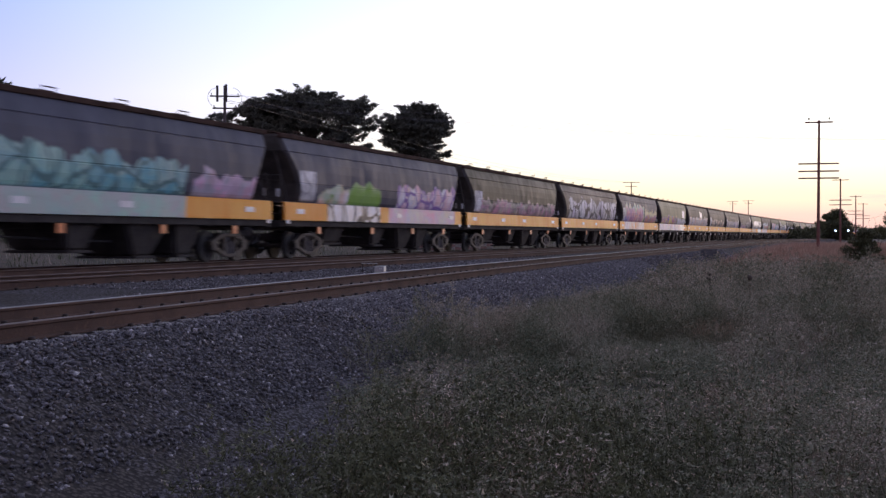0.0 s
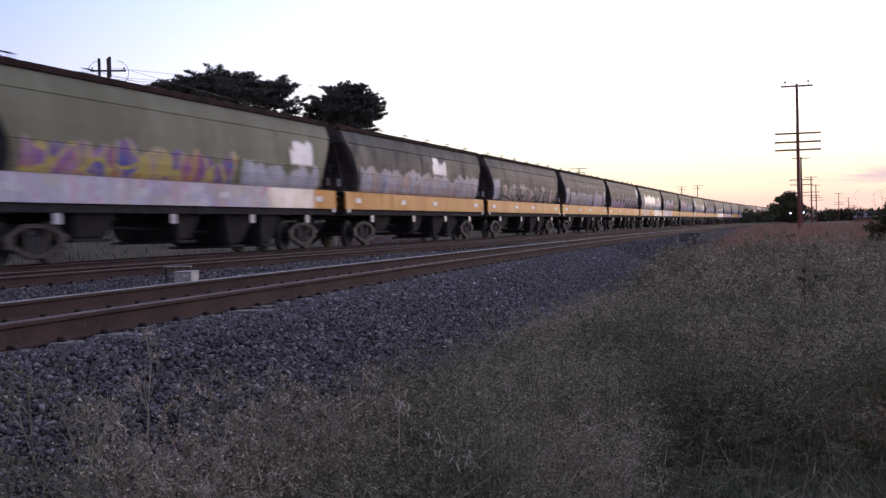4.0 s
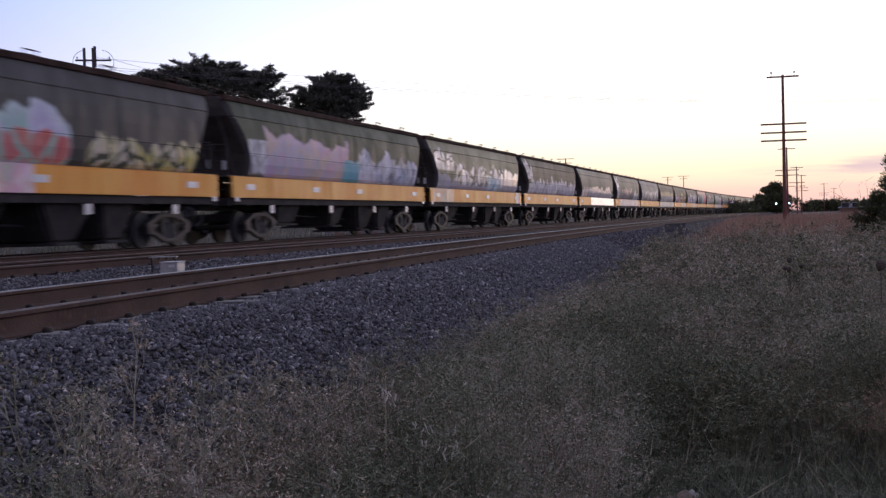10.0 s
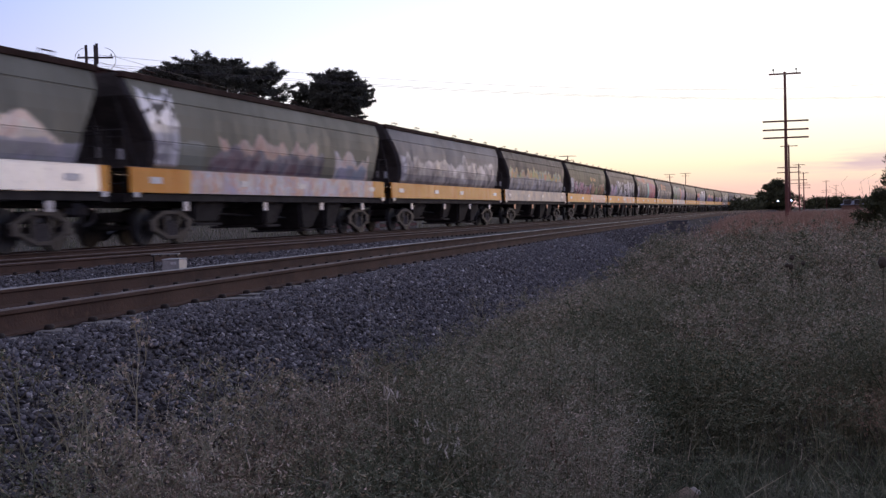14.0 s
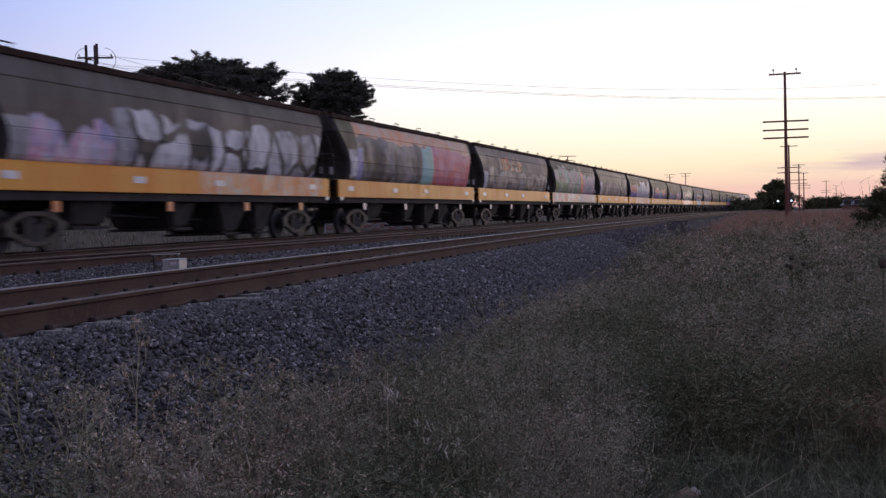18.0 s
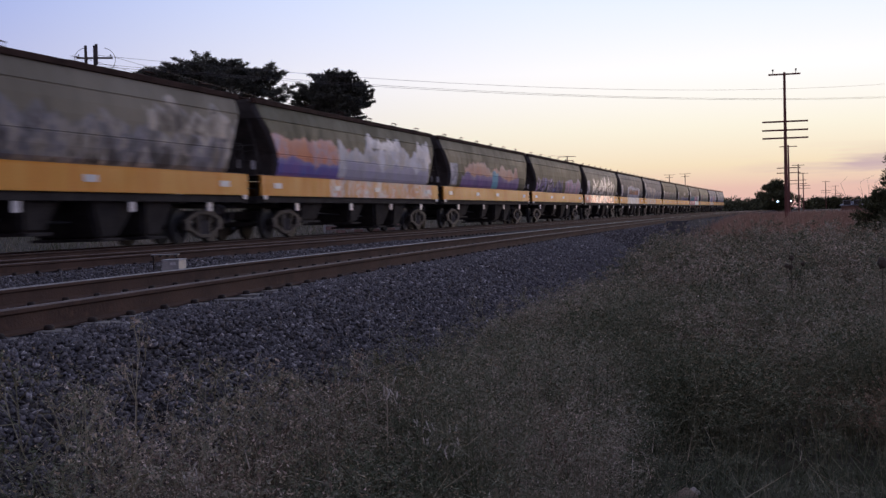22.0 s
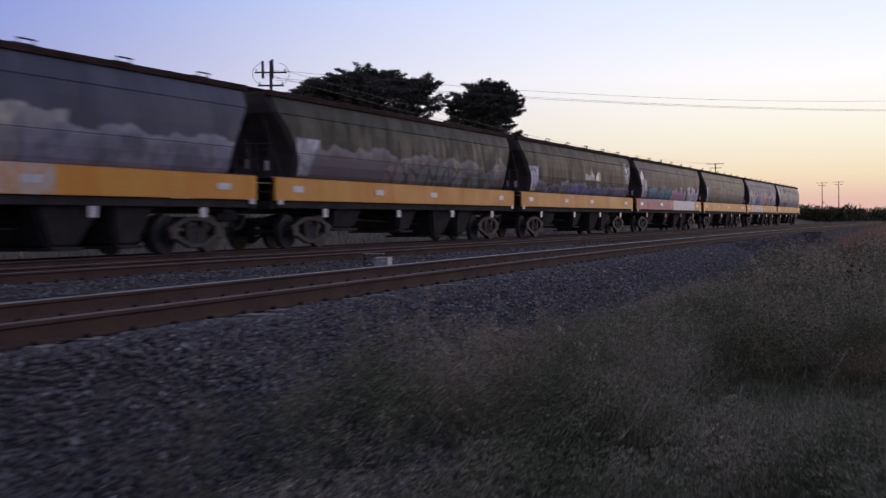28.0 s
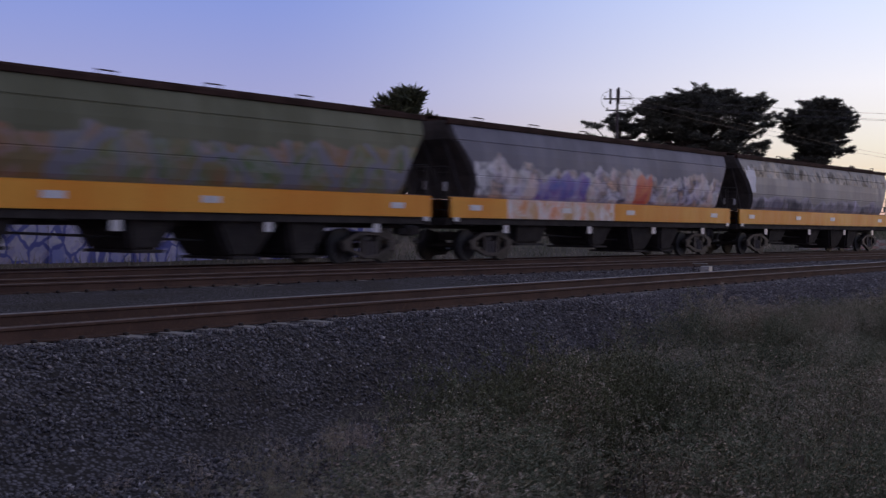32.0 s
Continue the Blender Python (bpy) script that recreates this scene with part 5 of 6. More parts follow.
def hedge(name, x0, x1, y0, y1, z0, h, seed, label, n, size):
    rng = np.random.default_rng(seed)
    t = rng.random(n)
    c = np.stack([x0 + (x1 - x0) * t + rng.normal(size=n) * 1.0, y0 + (y1 - y0) * t + rng.normal(size=n) * 1.5, z0 + h * (0.2 + 0.4 * rng.random(n))], -1)
    r = h * rng.uniform(0.3, 0.62, n) * (0.75 + 0.5 * np.sin(t * 37 + seed) ** 2)
    V, F = spray_leaves(rng, c, r, 90, size, 0.5, 0.75)
    ob = new(name, tri_mesh(name, V, F, [M_LEAF2]))
    tagged(ob, label, "tree line", kind="stuff")


hedge("distant_trees", 5, 75, 420, 470, -0.6, 4.6, 51, "low dark tree line on the horizon", 260, 0.8)
hedge("distant_trees", -230, -25, 520, 640, -0.5, 6.5, 52, "low dark tree line beyond the paddocks", 120, 1.0)
hedge("roadside_hedge", -19, -7, 262, 300, -0.5, 3.6, 53, "dark green hedge beyond the curve", 70, 0.5)
hedge("roadside_hedge", -30, -19, 264, 266, 0.0, 3.8, 54, "dark scrubby trees beyond the curve", 60, 0.5)
hedge("distant_trees", 10, 13, 70, 110, -0.6, 2.4, 55, "dark scrub at the roadside", 40, 0.2)
hedge("distant_trees", -300, -70, 150, 260, -0.5, 7.0, 56, "dark tree line behind the houses", 90, 1.0)


# ---------------------------------------------------------------- buildings, walls, fences
M_SHED = mat("pale_shed_wall", (0.5, 0.51, 0.54), (0.42, 0.43, 0.46), 1.5, 0.6, 0.1, 0.2, 8)
M_TILE = mat("roof_tiles", (0.12, 0.075, 0.065), (0.17, 0.11, 0.095), 2, 0.85, 0, 0.3, 10)
M_BRICK = mat("house_brick", (0.22, 0.13, 0.1), (0.28, 0.17, 0.13), 2, 0.9, 0, 0.3, 12)
M_GLASS = mat("dark_window", (0.02, 0.022, 0.026), (0.03, 0.03, 0.035), 2, 0.1, 0, 0)
M_WALLP = mat("painted_wall", (0.42, 0.42, 0.46), (0.34, 0.34, 0.38), 1.2, 0.8, 0, 0.2, 15)


def house(name, x, y, z, w, d, eave, ridge, wall, roof, label, turn=0.0, windows=2):
    root = new(name)
    tagged(root, label, "building")
    root.matrix_basis = pose(x, y, z, 0, 0, turn)
    part("wall", box(bmesh.new(), -w / 2, w / 2, -d / 2, d / 2, -0.2, eave), wall, root)
    bm = bmesh.new()
    o = 0.4
    vs = [bm.verts.new(v) for v in ((-w / 2 - o, -d / 2 - o, eave), (w / 2 + o, -d / 2 - o, eave), (w / 2 + o, d / 2 + o, eave), (-w / 2 - o, d / 2 + o, eave), (-w / 2 + d * 0.25, 0, ridge), (w / 2 - d * 0.25, 0, ridge))]
    for q in ((0, 1, 5, 4), (2, 3, 4, 5), (1, 2, 5), (3, 0, 4), (3, 2, 1, 0)):
        bm.faces.new([vs[i] for i in q])
    part("roof", bm, roof, root)
    for k in range(windows):
        xx = -w / 2 + w * (k + 0.5) / windows
        win = part("window", box(bmesh.new(), xx - 0.8, xx + 0.8, -d / 2 - 0.05, -d / 2 + 0.02, 1.0, 2.2), M_SHED, root)
        part("pane", box(bmesh.new(), xx - 0.72, xx + 0.72, -d / 2 - 0.06, -d / 2 - 0.05, 1.08, 2.12), M_GLASS, win)


house("house", -34.6, 196, 0.5, 9.5, 8, 1.9, 4.2, M_BRICK, M_TILE, "low brick house with a dark tiled hip roof", 6)
house("shed", -43, 152, 0.6, 6, 9, 4.2, 5.2, M_SHED, M_SHED, "pale metal shed beyond the tracks", 6, 1)
house("shed", 12.6, 270, -0.6, 4.2, 5, 1.1, 1.9, M_BRICK, mat("blue_grey_roof", (0.15, 0.17, 0.23), (0.2, 0.22, 0.28), 2, 0.6, 0.1, 0.2, 8), "low shed with a pale blue-grey roof on the horizon", 0, 2)


def long_wall(name, a, b, z0, h, thick, m, label, category="wall", posts=0):
    root = new(name)
    tagged(root, label, category)
    a, b = Vector(a), Vector(b)
    d = b - a
    root.matrix_basis = pose(a.x, a.y, z0, 0, 0, math.degrees(math.atan2(d.y, d.x)))
    L = d.length
    part("panel", box(bmesh.new(), 0, L, -thick / 2, thick / 2, 0, h, 0.01), m, root)
    part("coping", box(bmesh.new(), -0.03, L + 0.03, -thick / 2 - 0.03, thick / 2 + 0.03, h, h + 0.06, 0.01), m, root)
    for k in range(posts):
        xx = L * k / max(1, posts - 1)
        part("post", box(bmesh.new(), xx - 0.06, xx + 0.06, -thick / 2 - 0.05, thick / 2 + 0.05, -0.2, h + 0.1), m, root)
    return root


def graffiti_wall_material():
    m, nt, bs = nodes_of("graffiti_wall_paint")
    tc = add(nt, "TexCoord").outputs["Object"]
    sw = add(nt, "SeparateXYZ")
    nt.links.new(tc, sw.inputs[0])
    cb = add(nt, "CombineXYZ")
    nt.links.new(math_node(nt, "ADD", sw.outputs[0], -9.0), cb.inputs[1])
    nt.links.new(sw.outputs[2], cb.inputs[2])
    base = mix_color(nt, remap(nt, noise_of(nt, tc, 1.2), 0.4, 0.6), (0.13, 0.12, 0.12), (0.2, 0.19, 0.18))
    col, _ = paint(nt, cb.outputs[0], base, [(0.04, 0.5, -0.1, 1.6, [(0.62, 0.6, 0.85), WH, LIL, (0.3, 0.34, 0.7)], BLU, 0.4, 0.2, 0), (0.52, 0.97, -0.1, 1.5, [WH, CREAM, LIL, (0.55, 0.6, 0.8)], BLU, 0.35, 0.3, 0)], 9.0)
    nt.links.new(col, bs.inputs["Base Color"])
    bs.inputs["Roughness"].default_value = 0.8
    return m


long_wall("graffiti_wall", (-24.3, 2), (-24.3, 20), -0.35, 1.7, 0.25, graffiti_wall_material(), "low concrete wall with blue and white graffiti", "wall", 7)
long_wall("white_fence", (-40.5, 184), (-31.5, 186), 0.35, 1.0, 0.15, M_SHED, "long pale boundary fence before the house", "fence", 8)


def striped_barrier():
    root = new("striped_barrier")
    tagged(root, "low faded red and white striped barrier beyond the train", "barrier")
    root.matrix_basis = pose(-24, 60, -0.32, 0, 0, 86)
    pale = mat("barrier_pale", (0.3, 0.27, 0.27), (0.24, 0.22, 0.22), 3, 0.8, 0, 0.1)
    red = mat("barrier_red", (0.26, 0.13, 0.13), (0.22, 0.11, 0.11), 3, 0.7, 0, 0.1)
    for k in range(12):
        part("post" if k % 4 == 0 else "stake", box(bmesh.new(), k * 1.2 - 0.05, k * 1.2 + 0.05, -0.05, 0.05, -0.1, 0.75), M_SHED, root)
    for j in range(3):
        for k in range(11):
            part("board", box(bmesh.new(), k * 1.2, k * 1.2 + 1.19, -0.09, -0.05, 0.1 + 0.22 * j, 0.28 + 0.22 * j), red if (j + k) % 2 else pale, root)


striped_barrier()


def lamp_post(x, y, z):
    root = new("signal_lamp")
    tagged(root, "small bright blue-white lamp on a short post", "signal lamp", "pair of distant lit lamps")
    root.matrix_basis = pose(x, y, -0.6)
    part("post", bar(bmesh.new(), (0, 0, -0.1), (0, 0, z + 0.5), 0.05, 6), M_CLIP, root)
    part("hood", box(bmesh.new(), -0.22, 0.22, -0.05, 0.15, z + 0.4, z + 0.85, 0.03), M_BLACK, root)
    m, nt, bs = nodes_of("lamp_glow")
    bs.inputs["Emission Color"].default_value, bs.inputs["Emission Strength"].default_value = (0.5, 0.66, 1.0, 1), 6.0
    bm = bmesh.new()
    bmesh.ops.create_cone(bm, cap_ends=True, segments=12, radius1=0.19, radius2=0.17, depth=0.1, matrix=Matrix.Translation((0, -0.1, z + 0.62)) @ Matrix.Rotation(radians(90), 4, "X"))
    part("lens", bm, m, root)


lamp_post(-2.6, 268, 1.75)
lamp_post(0.1, 268, 1.8)


# ---------------------------------------------------------------- weeds and grass
M_FORK = weed_material("forked_stem", [(0.24, 0.235, 0.155), (0.34, 0.31, 0.21), (0.46, 0.4, 0.3)])


def weed_template(rng, stems, spread, twigs, leaves, leaf, seeds, low=0.28):
    """One feathery weed a metre tall: arching stems, many fine twigs, narrow leaves and pale seed tips. Triangles, material index."""
    T, M = [], []

    def unit(v):
        return v / (np.linalg.norm(v) + 1e-9)

    def stick(a, b, w, both=False):
        s = unit(np.cross(b - a, rng.normal(size=3))) * w
        T.append((a - s, a + s, b))
        M.append(1)
        if both:
            t = unit(np.cross(b - a, s)) * w
            T.append((a - t, a + t, b))
            M.append(1)

    def blade(c, u, long, wide, m):
        v = unit(np.cross(u, rng.normal(size=3))) * wide
        T.append((c - v, c + v, c + u * long))
        M.append(m)

    for k in range(stems):
        ang = rng.uniform(0, 2 * math.pi)
        lean = spread * rng.random() ** 0.6
        a = np.array([rng.normal() * 0.15 * spread, rng.normal() * 0.15 * spread, -0.05])
        tip = np.array([math.cos(ang) * lean, math.sin(ang) * lean, rng.uniform(0.62, 1.0) * (1 - 0.3 * (lean / spread) ** 2)])
        mid = a + (tip - a) * np.array([0.35, 0.35, 0.55])
        stick(a, mid, 0.0045, True)
        stick(mid, tip, 0.0032, True)
        for j in range(twigs):
            f = low + (1 - low) * rng.random() ** 0.75
            p = a + (mid - a) * f * 2 if f < 0.5 else mid + (tip - mid) * (f - 0.5) * 2
            d = unit(rng.normal(size=3) * np.array([1, 1, 0.5]) + np.array([0, 0, 0.75]))
            q = p + d * rng.uniform(0.07, 0.17)
            stick(p, q, 0.0018)
            for i in range(leaves):
                c = p + (q - p) * rng.uniform(0.5, 1.08) + rng.normal(size=3) * 0.009
                blade(c, unit(d * 0.6 + rng.normal(size=3) * 0.75), leaf * rng.uniform(0.6, 1.4), leaf * rng.uniform(0.13, 0.24), 0)
            for i in range(seeds):
                blade(q + rng.normal(size=3) * 0.014, unit(d + rng.normal(size=3) * 0.5), leaf * rng.uniform(0.5, 0.9), leaf * rng.uniform(0.16, 0.26), 2)
    return np.array(T), np.array(M)


def scatter(name, templates, spots, label, category, materials, seed):
    rng = np.random.default_rng(seed)
    V, M = [], []
    for x, y, z, s, h in spots:
        T, m = templates[rng.integers(len(templates))]
        a = rng.uniform(0, 2 * math.pi)
        R = np.array([[math.cos(a), -math.sin(a), 0], [math.sin(a), math.cos(a), 0], [0, 0, 1]])
        P = T.reshape(-1, 3) @ R.T * np.array([s, s, h]) + np.array([x, y, z])
        V.append(P)
        M.append(m)
    V, M = np.concatenate(V), np.concatenate(M)
    ob = new(name, tri_mesh(name, V, np.arange(len(V)).reshape(-1, 3), materials, M))
    tagged(ob, label, category, kind="stuff")
    return ob


def verge_edge(y):
    """How far from the near track's centre the weeds begin."""
    return 2.32 + 0.5 * smooth01(3, 12, y) + 0.35 * smooth01(12, 20, y) - 0.25 * smooth01(22, 40, y) + (shoulder(y) - 3.3) * 0.85 + 1.2 * smooth01(7, 12, -y)


def weed_height(x, y):
    """How tall the growth stands: low by the stone edge gap and in the trodden hollow, tall behind."""
    h = 0.86 - 0.3 * math.exp(-((y - 8.0) / 0.9) ** 2) * smooth01(-1.2, -2.4, x) - 0.12 * smooth01(10.5, 12, y) * smooth01(17.5, 16, y) * smooth01(-1.6, -2.2, x)
    h += 0.16 * smooth01(17, 20, y) + 0.1 * smooth01(-1.5, 1.5, x) * smooth01(9, 14, y)
    h *= 1 + 0.26 * noise.noise((x * 0.75, y * 0.6, 4.2)) + 0.2 * noise.noise((x * 2.1, y * 1.7, 8.0))
    open_front = smooth01(-0.85, -0.4, x + 0.03 * y) * smooth01(8.0, 7.3, y) * smooth01(1.7, 1.1, x) * smooth01(0.5, 2.0, y)
    low = 0.16 + 0.38 * smooth01(5.0, 4.0, y)
    return h + (low - h) * open_front


def weeds():
    rng = np.random.default_rng(11)
    sage = [weed_template(rng, 9, 0.34, 8, 9, 0.027, 1) for k in range(7)]
    coarse = [weed_template(rng, 8, 0.36, 7, 7, 0.038, 3) for k in range(5)]
    dry = [weed_template(rng, 8, 0.3, 9, 4, 0.02, 2, 0.4) for k in range(5)]
    thin = [weed_template(rng, 5, 0.3, 7, 6, 0.02, 2) for k in range(4)]
    fine = [weed_template(rng, 9, 0.34, 9, 8, 0.017, 1) for k in range(5)]
    middling = [weed_template(rng, 8, 0.36, 8, 7, 0.025, 1) for k in range(5)]
    leggy = [weed_template(rng, 9, 0.36, 9, 8, 0.024, 2, 0.36) for k in range(3)]
    close, near, far, behind, shade, brown = [], [], [], [], [], []

    def sow(n, y0, y1, x1, power, target, size):
        made = 0
        while made < n:
            y = y0 + (y1 - y0) * rng.random() ** power
            x0 = near_x(y) + verge_edge(y) + 0.12
            x = x0 + (x1 - x0) * rng.random() ** 1.15
            made += 1
            if math.hypot(x, y) < 1.2:
                continue
            h = weed_height(x, y) * (0.8 + 0.35 * rng.random())
            if math.hypot(x, y) < 2.6:
                h = min(h, 0.5)
            if x < x0 + 0.35:
                h *= 0.85
            if (target is behind and x < 1.3 and y > 3.0) or (h < 0.3 and rng.random() < 0.8):
                continue
            tan = noise.noise((x * 0.55, y * 0.4, 1.3)) + 0.3 * rng.normal() + (0.22 if x < -1.0 and 5.0 < y < 8.5 else 0.0)
            (shade if 7.2 < y < 8.5 and -0.75 < x < 0.35 else brown if tan > 0.45 and y < 22 else target).append((x, y, ground_z(x, y) if y > -3 else max(ground_z(x, y), bed_z(x, y)), size * (0.85 + 0.4 * rng.random()), h))

    sow(470, 3.0, 8.2, 1.4, 1.0, close, 1.0)
    sow(640, 8.2, 15.5, 4.2, 1.15, near, 1.05)
    sow(620, 15.5, 36.0, 8.0, 1.1, far, 1.35)
    # growth beside the path behind
    sow(820, -12.5, 3.0, 6.5, 1.0, behind, 1.1)
    sow(420, 1.0, 12.0, 8.5, 0.8, behind, 1.15)
    scatter("weeds", fine, close, "fine tangled grey-green weeds at the stone edge", "weeds", [M_WEED, M_WEED, M_SEED], 2)
    scatter("weeds", sage, near, "tangled feathery grey-green weeds on the verge", "weeds", [M_WEED, M_FORK, M_SEED], 3)
    scatter("weeds", middling, behind, "waist-high olive weeds beside the trodden path", "weeds", [M_WEED, M_WEED, M_SEED], 7)
    scatter("weeds", leggy, shade, "leggy weeds overhanging a dark hollow", "weeds", [M_WEED, M_FORK, M_SEED], 8)
    scatter("weeds", coarse, far, "dense sage weeds with pale seed tips further along the verge", "weeds", [M_WEED, M_WEED, M_SEED], 6)
    scatter("dry_weeds", dry, brown, "dry red-brown weeds among the green", "weeds", [M_RUSSET, M_RUSSET, M_SEED], 5)
    spots = []
    while len(spots) < 150:
        y = -8 + 28 * rng.random() ** 1.1
        x = near_x(y) + verge_edge(y) + 0.2 - abs(rng.normal()) * 0.22
        if math.hypot(x, y) < 2.3:
            continue
        spots.append((x, y, bed_z(x, y), 0.6 + 0.4 * rng.random(), (0.22 + 0.22 * rng.random()) * (1 + 0.5 * smooth01(6, 12, y))))
    scatter("stone_edge_weeds", thin, spots, "thin pale weeds growing through the ballast edge", "weeds", [M_WEED, M_FORK, M_SEED], 4)
    spots = []
    while len(spots) < 200:
        x, y = rng.uniform(-2.0, 2.6), rng.uniform(-11.6, -6.6)
        if x < near_x(y) + verge_edge(y) - 1.3 + 0.4 * rng.normal():
            continue
        spots.append((x, y, bed_z(x, y), 0.5, 0.24 + 0.26 * rng.random()))
    scatter("dry_tufts", dry, spots, "short tan dry grass tufts in the stones", "grass", [M_STALK, M_STALK, M_SEED], 14)
    spots = [(1.15 + 0.6 * rng.normal(), -6.2 + 0.8 * rng.normal(), -1.05, 1.0, 0.9 + 0.22 * rng.random()) for k in range(110)]
    scatter("green_bush", sage, spots, "dense dark green bush at the edge of the stones", "bush", [M_LEAF2, M_LEAF2, M_WEED], 9)
    spots = [(0.75 + 0.3 * rng.normal(), 8.2 + 0.6 * rng.normal(), -1.1, 0.9, 0.45 + 0.15 * rng.random()) for k in range(26)]
    scatter("dry_clump", dry, spots, "pale flattened dry grass clump beside the hollow", "grass", [M_STRAW, M_STALK, M_SEED], 15)


def long_stems(n):
    """Dry bent stems that stand out of the weeds, each a thin strip in three pieces."""
    rng = np.random.default_rng(17)
    V = []
    while len(V) < n * 4:
        y = 2.2 + 16 * rng.random() ** 1.4
        x = near_x(y) + 2.7 + abs(rng.normal()) * 2.6
        if math.hypot(x, y) < 2.4:
            continue
        a, lean, L = rng.uniform(0, 2 * math.pi), rng.uniform(0.15, 0.95), rng.uniform(0.55, 1.15)
        p = np.array([x, y, ground_z(x, y) + 0.02 + 0.25 * rng.random()])
        w = rng.uniform(0.0011, 0.0024)
        for k in range(4):
            d = np.array([math.cos(a) * math.sin(lean), math.sin(a) * math.sin(lean), math.cos(lean)])
            q = p + d * L / 4
            sd = np.array([-math.sin(a + 0.7), math.cos(a + 0.7), 0.2]) * w
            V.append((p - sd, p + sd, q))
            p, lean, a = q, lean + rng.uniform(0.0, 0.42), a + rng.normal() * 0.3
    V = np.array(V).reshape(-1, 3)
    ob = new("dry_stems", tri_mesh("dry_stems", V, np.arange(len(V)).reshape(-1, 3), [M_STALK]))
    tagged(ob, "long bent straw-coloured stems among the weeds", "weeds", kind="stuff")


def branching_plants():
    """Pale green forked stems with small tufts, standing in the stone edge."""
    rng = np.random.default_rng(23)
    T, M = [], []

    def strip(a, b, w):
        d = b - a
        for k in range(2):
            s = np.cross(d, rng.normal(size=3))
            s = s / (np.linalg.norm(s) + 1e-9) * w
            T.extend([(a - s, a + s, b + s * 0.7), (a - s, b + s * 0.7, b - s * 0.7)])
            M.extend([0, 0])

    def grow(p, d, L, w, depth):
        q = p + d * L
        strip(p, q, w)
        if depth == 0:
            for k in range(9):
                c = q + rng.normal(size=3) * 0.012
                u = rng.normal(size=3)
                u /= np.linalg.norm(u)
                v = np.cross(u, rng.normal(size=3)) * 0.3
                T.append((c - v * 0.012, c + v * 0.012, c + u * 0.02))
                M.append(1 if rng.random() < 0.7 else 2)
            return
        for k in range(3):
            e = d + rng.normal(size=3) * 0.42 + np.array([0, 0, 0.12])
            grow(q, e / np.linalg.norm(e), L * rng.uniform(0.55, 0.8), w * 0.7, depth - 1)

    made = 0
    while made < 64:
        x, y = rng.uniform(-3.6, -0.8), 3.6 + 5.5 * rng.random() ** 1.4
        if x < near_x(y) + verge_edge(y) - 0.12 or x > near_x(y) + verge_edge(y) + 1.6 or math.hypot(x, y) < 3.0:
            continue
        d = rng.normal(size=3) * 0.35
        d[2] = 1.0
        grow(np.array([x, y, max(bed_z(x, y), ground_z(x, y)) - 0.02]), d / np.linalg.norm(d), rng.uniform(0.1, 0.17), 0.0044, 3)
        made += 1
    for k in range(26):
        x, y = -2.95 + 0.75 * rng.random(), 3.2 + 2.9 * rng.random()
        d = rng.normal(size=3) * 0.3
        d[2] = 1.0
        grow(np.array([x, y, max(bed_z(x, y), ground_z(x, y)) - 0.02]), d / np.linalg.norm(d), rng.uniform(0.2, 0.33), 0.0046, 3)
    V = np.array(T).reshape(-1, 3)
    ob = new("branching_weeds", tri_mesh("branching_weeds", V, np.arange(len(V)).reshape(-1, 3), [M_FORK, M_WEED, M_SEED], M))
    tagged(ob, "pale green forked weeds in the stone edge", "weeds", kind="stuff")


def grass(name, n, xr, yr, hr, width, material, label, seed, power=1.0, avoid=True, sway=0.28):
    rng = np.random.default_rng(seed)
    y = yr[0] + (yr[1] - yr[0]) * rng.random(n) ** power
    x = rng.uniform(*xr, n)
    keep = [i for i in range(n) if (not avoid) or (x[i] > near_x(y[i]) + verge_edge(y[i]) + 0.3)]
    x, y = x[keep], y[keep]
    n = len(x)
    z = np.array([ground_z(a, b) for a, b in zip(x, y)]) - 0.03
    h = rng.uniform(*hr, n)
    a = rng.uniform(0, math.pi, n)
    w = width * rng.uniform(0.6, 1.4, n)
    lean = rng.normal(size=(n, 2)) * (sway * h)[:, None]
    base = np.stack([x, y, z], -1)
    side = np.stack([np.cos(a) * w, np.sin(a) * w, 0 * a], -1)
    tip = base + np.stack([lean[:, 0], lean[:, 1], h], -1)
    V = np.stack([base - side, base + side, tip], 1).reshape(-1, 3)
    ob = new(name, tri_mesh(name, V, np.arange(len(V)).reshape(-1, 3), [material]))
    tagged(ob, label, "grass", kind="stuff")


def thistle(x, y, heads):
    """A dead stalk that forks under round dark heads."""
    root = new("thistle")
    tagged(root, "dead thistle stalk with round dark seed heads", "weed", "dark thistle heads over the weeds")
    root.matrix_basis = pose(x, y, ground_z(x, y))
    bm = bar(bmesh.new(), (0, 0, -0.05), (0, 0, 0.75), 0.006, 5, 0.004)
    for hx, hz, r in heads:
        bar(bm, (0, 0, 0.72), (hx, 0, hz - r), 0.0035, 5, 0.003)
    part("stalk", bm, M_BARK, root)
    for hx, hz, r in heads:
        bm = bmesh.new()
        bmesh.ops.create_icosphere(bm, subdivisions=2, radius=r, matrix=Matrix.Translation((hx, 0, hz)) @ Matrix.Diagonal((1, 1, 1.15, 1)))
        for v in bm.verts:
            v.co += Vector((noise.noise(v.co * 90), noise.noise(v.co * 90 + Vector((5, 0, 0))), noise.noise(v.co * 90 + Vector((0, 5, 0))))) * r * 0.3
        part("seed_head", bm, M_BARK, root)


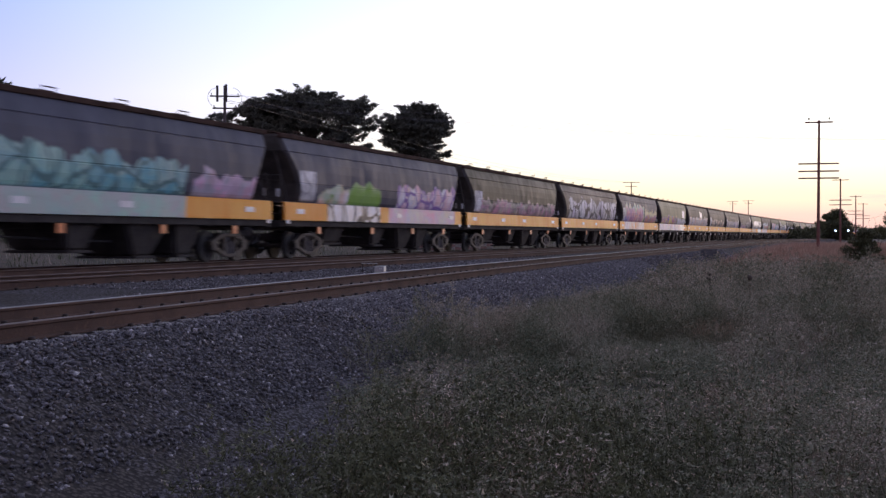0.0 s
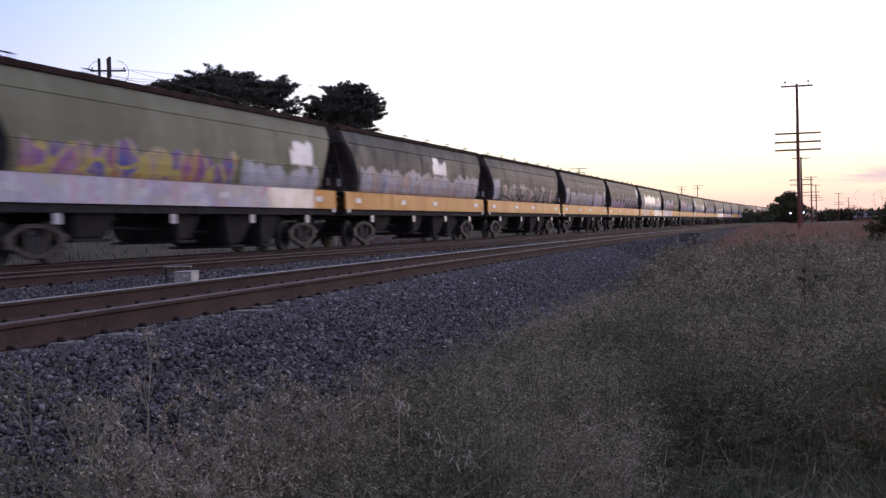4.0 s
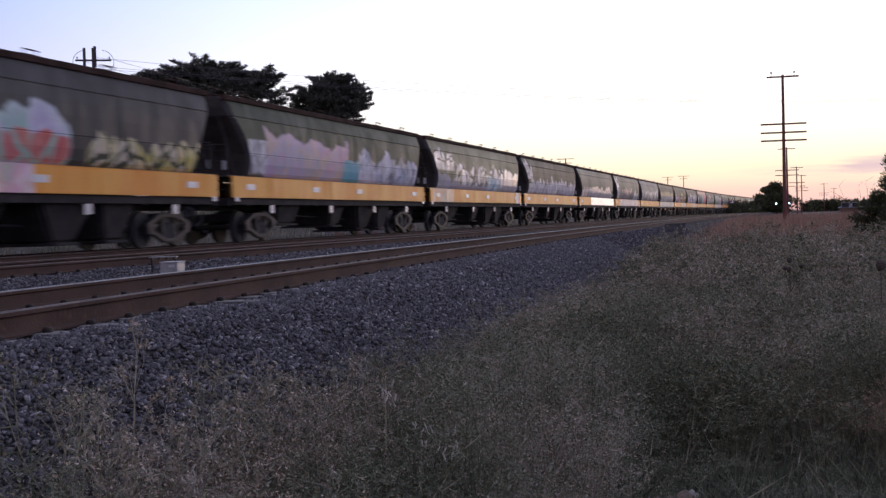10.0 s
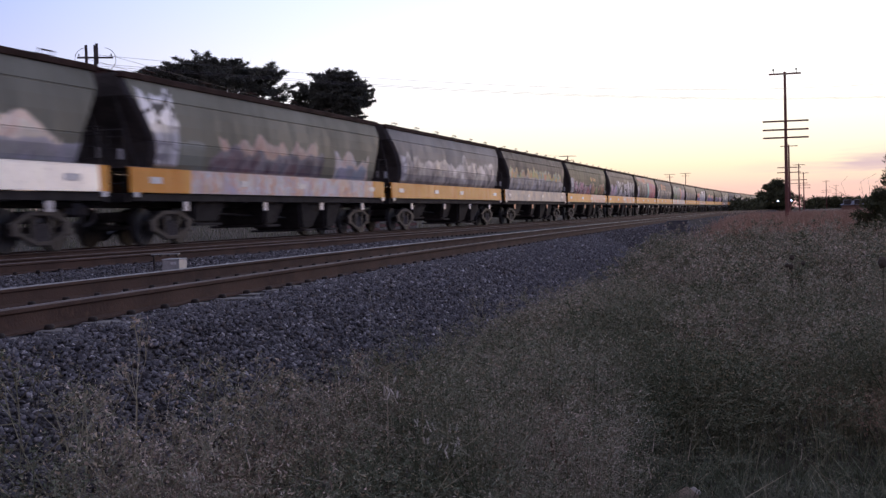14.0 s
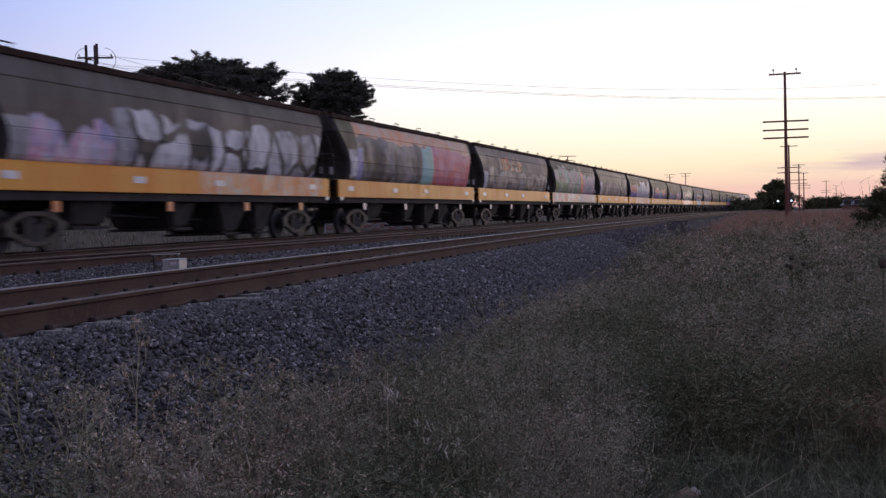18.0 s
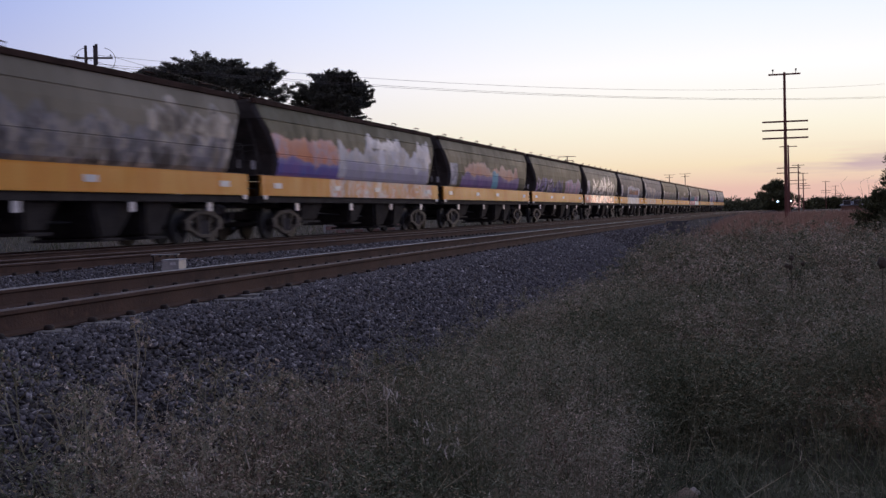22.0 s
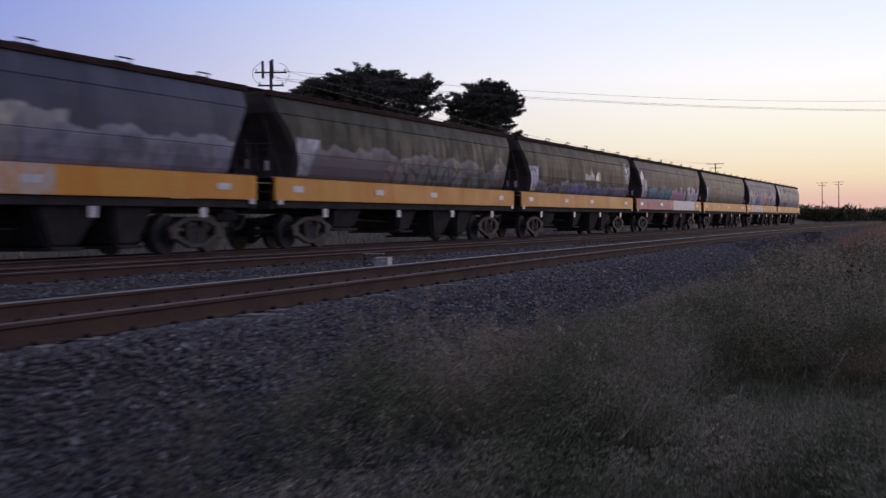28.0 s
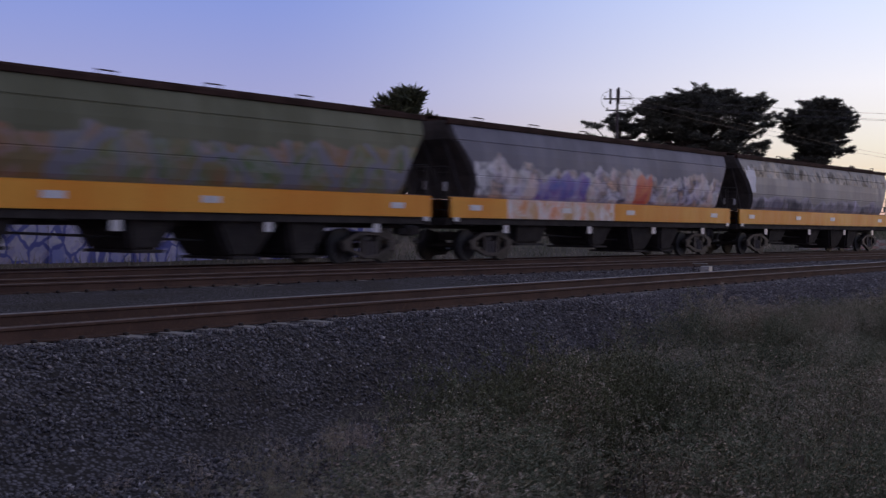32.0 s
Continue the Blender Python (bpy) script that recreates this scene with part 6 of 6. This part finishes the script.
def seed_pods(x, y, z, seed):
    """Papery pale pods that droop from one dry stem."""
    rng = random.Random(seed)
    root = new("dry_seed_plant")
    tagged(root, "dry stem hung with papery white seed pods", "weed", "pale seed pods among the weeds")
    root.matrix_basis = pose(x, y, ground_z(x, y))
    top = z - ground_z(x, y)
    part("stem", bar(bmesh.new(), (0, 0, -0.05), (0.02, 0, top), 0.004, 5, 0.0025), M_STALK, root)
    for k in range(9):
        a = rng.uniform(0, 6.28)
        p = Vector((0.05 * math.cos(a) * rng.random() + 0.02, 0.04 * math.sin(a), top - 0.13 * rng.random()))
        d = Vector((rng.uniform(-0.6, 0.6), rng.uniform(-0.4, 0.4), -1)).normalized()
        bm = bmesh.new()
        q = d.to_track_quat("Z", "Y").to_matrix().to_4x4()
        bmesh.ops.create_icosphere(bm, subdivisions=1, radius=1, matrix=Matrix.Translation(p + d * 0.02) @ q @ Matrix.Diagonal((0.006, 0.004, 0.021, 1)))
        part("pod", bm, M_POD, root)


def fallen_board():
    root = new("fallen_board")
    tagged(root, "weathered pale tan board lying in the grass", "board")
    root.matrix_basis = pose(-0.6, 6.3, -1.03, 12, -24, 30)
    part("plank", box(bmesh.new(), -0.1, 0.1, -0.06, 0.06, -0.012, 0.012, 0.004), mat("weathered_board", (0.34, 0.26, 0.2), (0.24, 0.18, 0.14), 6, 0.9, 0, 0.4, 50), root)
    part("split_edge", box(bmesh.new(), 0.097, 0.125, -0.04, 0.03, -0.009, 0.009, 0.003), mat("split_board_edge", (0.5, 0.46, 0.42), (0.4, 0.36, 0.32), 8, 0.9, 0, 0.4, 50), root)


M_POD = mat("papery_pod", (0.72, 0.67, 0.6), (0.56, 0.5, 0.44), 30, 0.7, 0, 0.1)
thistle(0.0, 13.0, [(0.0, 1.06, 0.026), (-0.05, 0.98, 0.022), (0.11, 0.995, 0.022), (-0.01, 0.965, 0.026)])
thistle(0.85, 12.4, [(0.0, 1.02, 0.05)])
for k, (x, y, z) in enumerate(((-1.54, 4.84, -0.33), (-1.42, 4.8, -0.36), (-1.75, 5.0, -0.2), (-2.3, 4.2, -0.42))):
    seed_pods(x, y, z, k)
fallen_board()
weeds()
long_stems(420)
branching_plants()
grass("dry_grass", 85000, (-5, 16), (22, 125), (0.3, 0.85), 0.012, M_STRAW, "tall dry straw-coloured grass along the line", 6)
grass("verge_grass", 46000, (-3.4, 8), (-13, 20), (0.1, 0.32), 0.005, M_WEED, "short olive grass under the weeds", 7)
grass("hollow_grass", 9000, (-1.5, 1.6), (4.6, 7.4), (0.06, 0.22), 0.004, M_WEED, "tangled olive grass in the trodden hollow", 19, sway=0.8)
grass("hollow_straw", 260, (-1.2, 1.6), (5.4, 7.4), (0.15, 0.42), 0.0028, M_STALK, "pale bent straws in the trodden hollow", 20, sway=0.9)
grass("far_side_scrub", 22000, (-36, -28.7), (-10, 200), (0.6, 1.4), 0.03, M_WEED, "tall olive scrub on the far bank", 9, 1.1, False)
grass("far_side_grass", 26000, (-40, -19.2), (-10, 120), (0.15, 0.45), 0.018, M_WEED, "olive grass beyond the train", 8, 1.2, False)


# ---------------------------------------------------------------- movement
TRAIN = [(-1, 3.0), (0, 3.3), (1, 4.0), (2, 4.3), (4, 4.55), (9, 5.03), (13, 4.94), (19, 4.56), (23, 3.6), (25.5, 3.2), (27.5, 2.3), (28.0, 1.8), (28.5, 1.15), (29.0, 0.35), (29.5, -0.5), (30.0, -1.3), (31.0, -2.5), (32.0, -3.0), (33.0, -3.2)]


def advance(t):
    """How far the train's couplings have come along the line at t seconds."""
    for (a, va), (b, vb) in zip(TRAIN, TRAIN[1:]):
        if a <= t <= b:
            return va + (vb - va) * smooth01(a, b, t) * 1.0 - 20.33 * t
    return TRAIN[-1][1] - 20.33 * t


def motions():
    for number, w in WAGONS.items():
        rows = []
        for k in (0.5 * i for i in range(65)):
            y = LENGTH * (number + 0.5) + advance(k)
            yaw = math.degrees(math.atan((train_x(y + 6.8) - train_x(y - 6.8)) / 13.6))
            rows.append((k, pose((train_x(y + 6.8) + train_x(y - 6.8)) / 2, y, 0, 0, 0, -yaw)))
        walk(w, rows)
    keyed = {}
    for ob in [o for o in bpy.data.objects if "spin" in o]:
        kind = ob["spin"]
        if kind not in keyed:
            place = ob.matrix_basis.translation.copy()
            walk(ob, [(k / FPS, Matrix.Translation(place) @ Matrix.Rotation(radians(83.5 * k), 4, "X")) for k in range(32 * FPS + 1)])
            keyed[kind] = ob
        else:
            src = keyed[kind].animation_data
            ob.rotation_mode = "QUATERNION"
            ad = ob.animation_data_create()
            ad.action = src.action
            ad.action_slot = src.action_slot


motions()
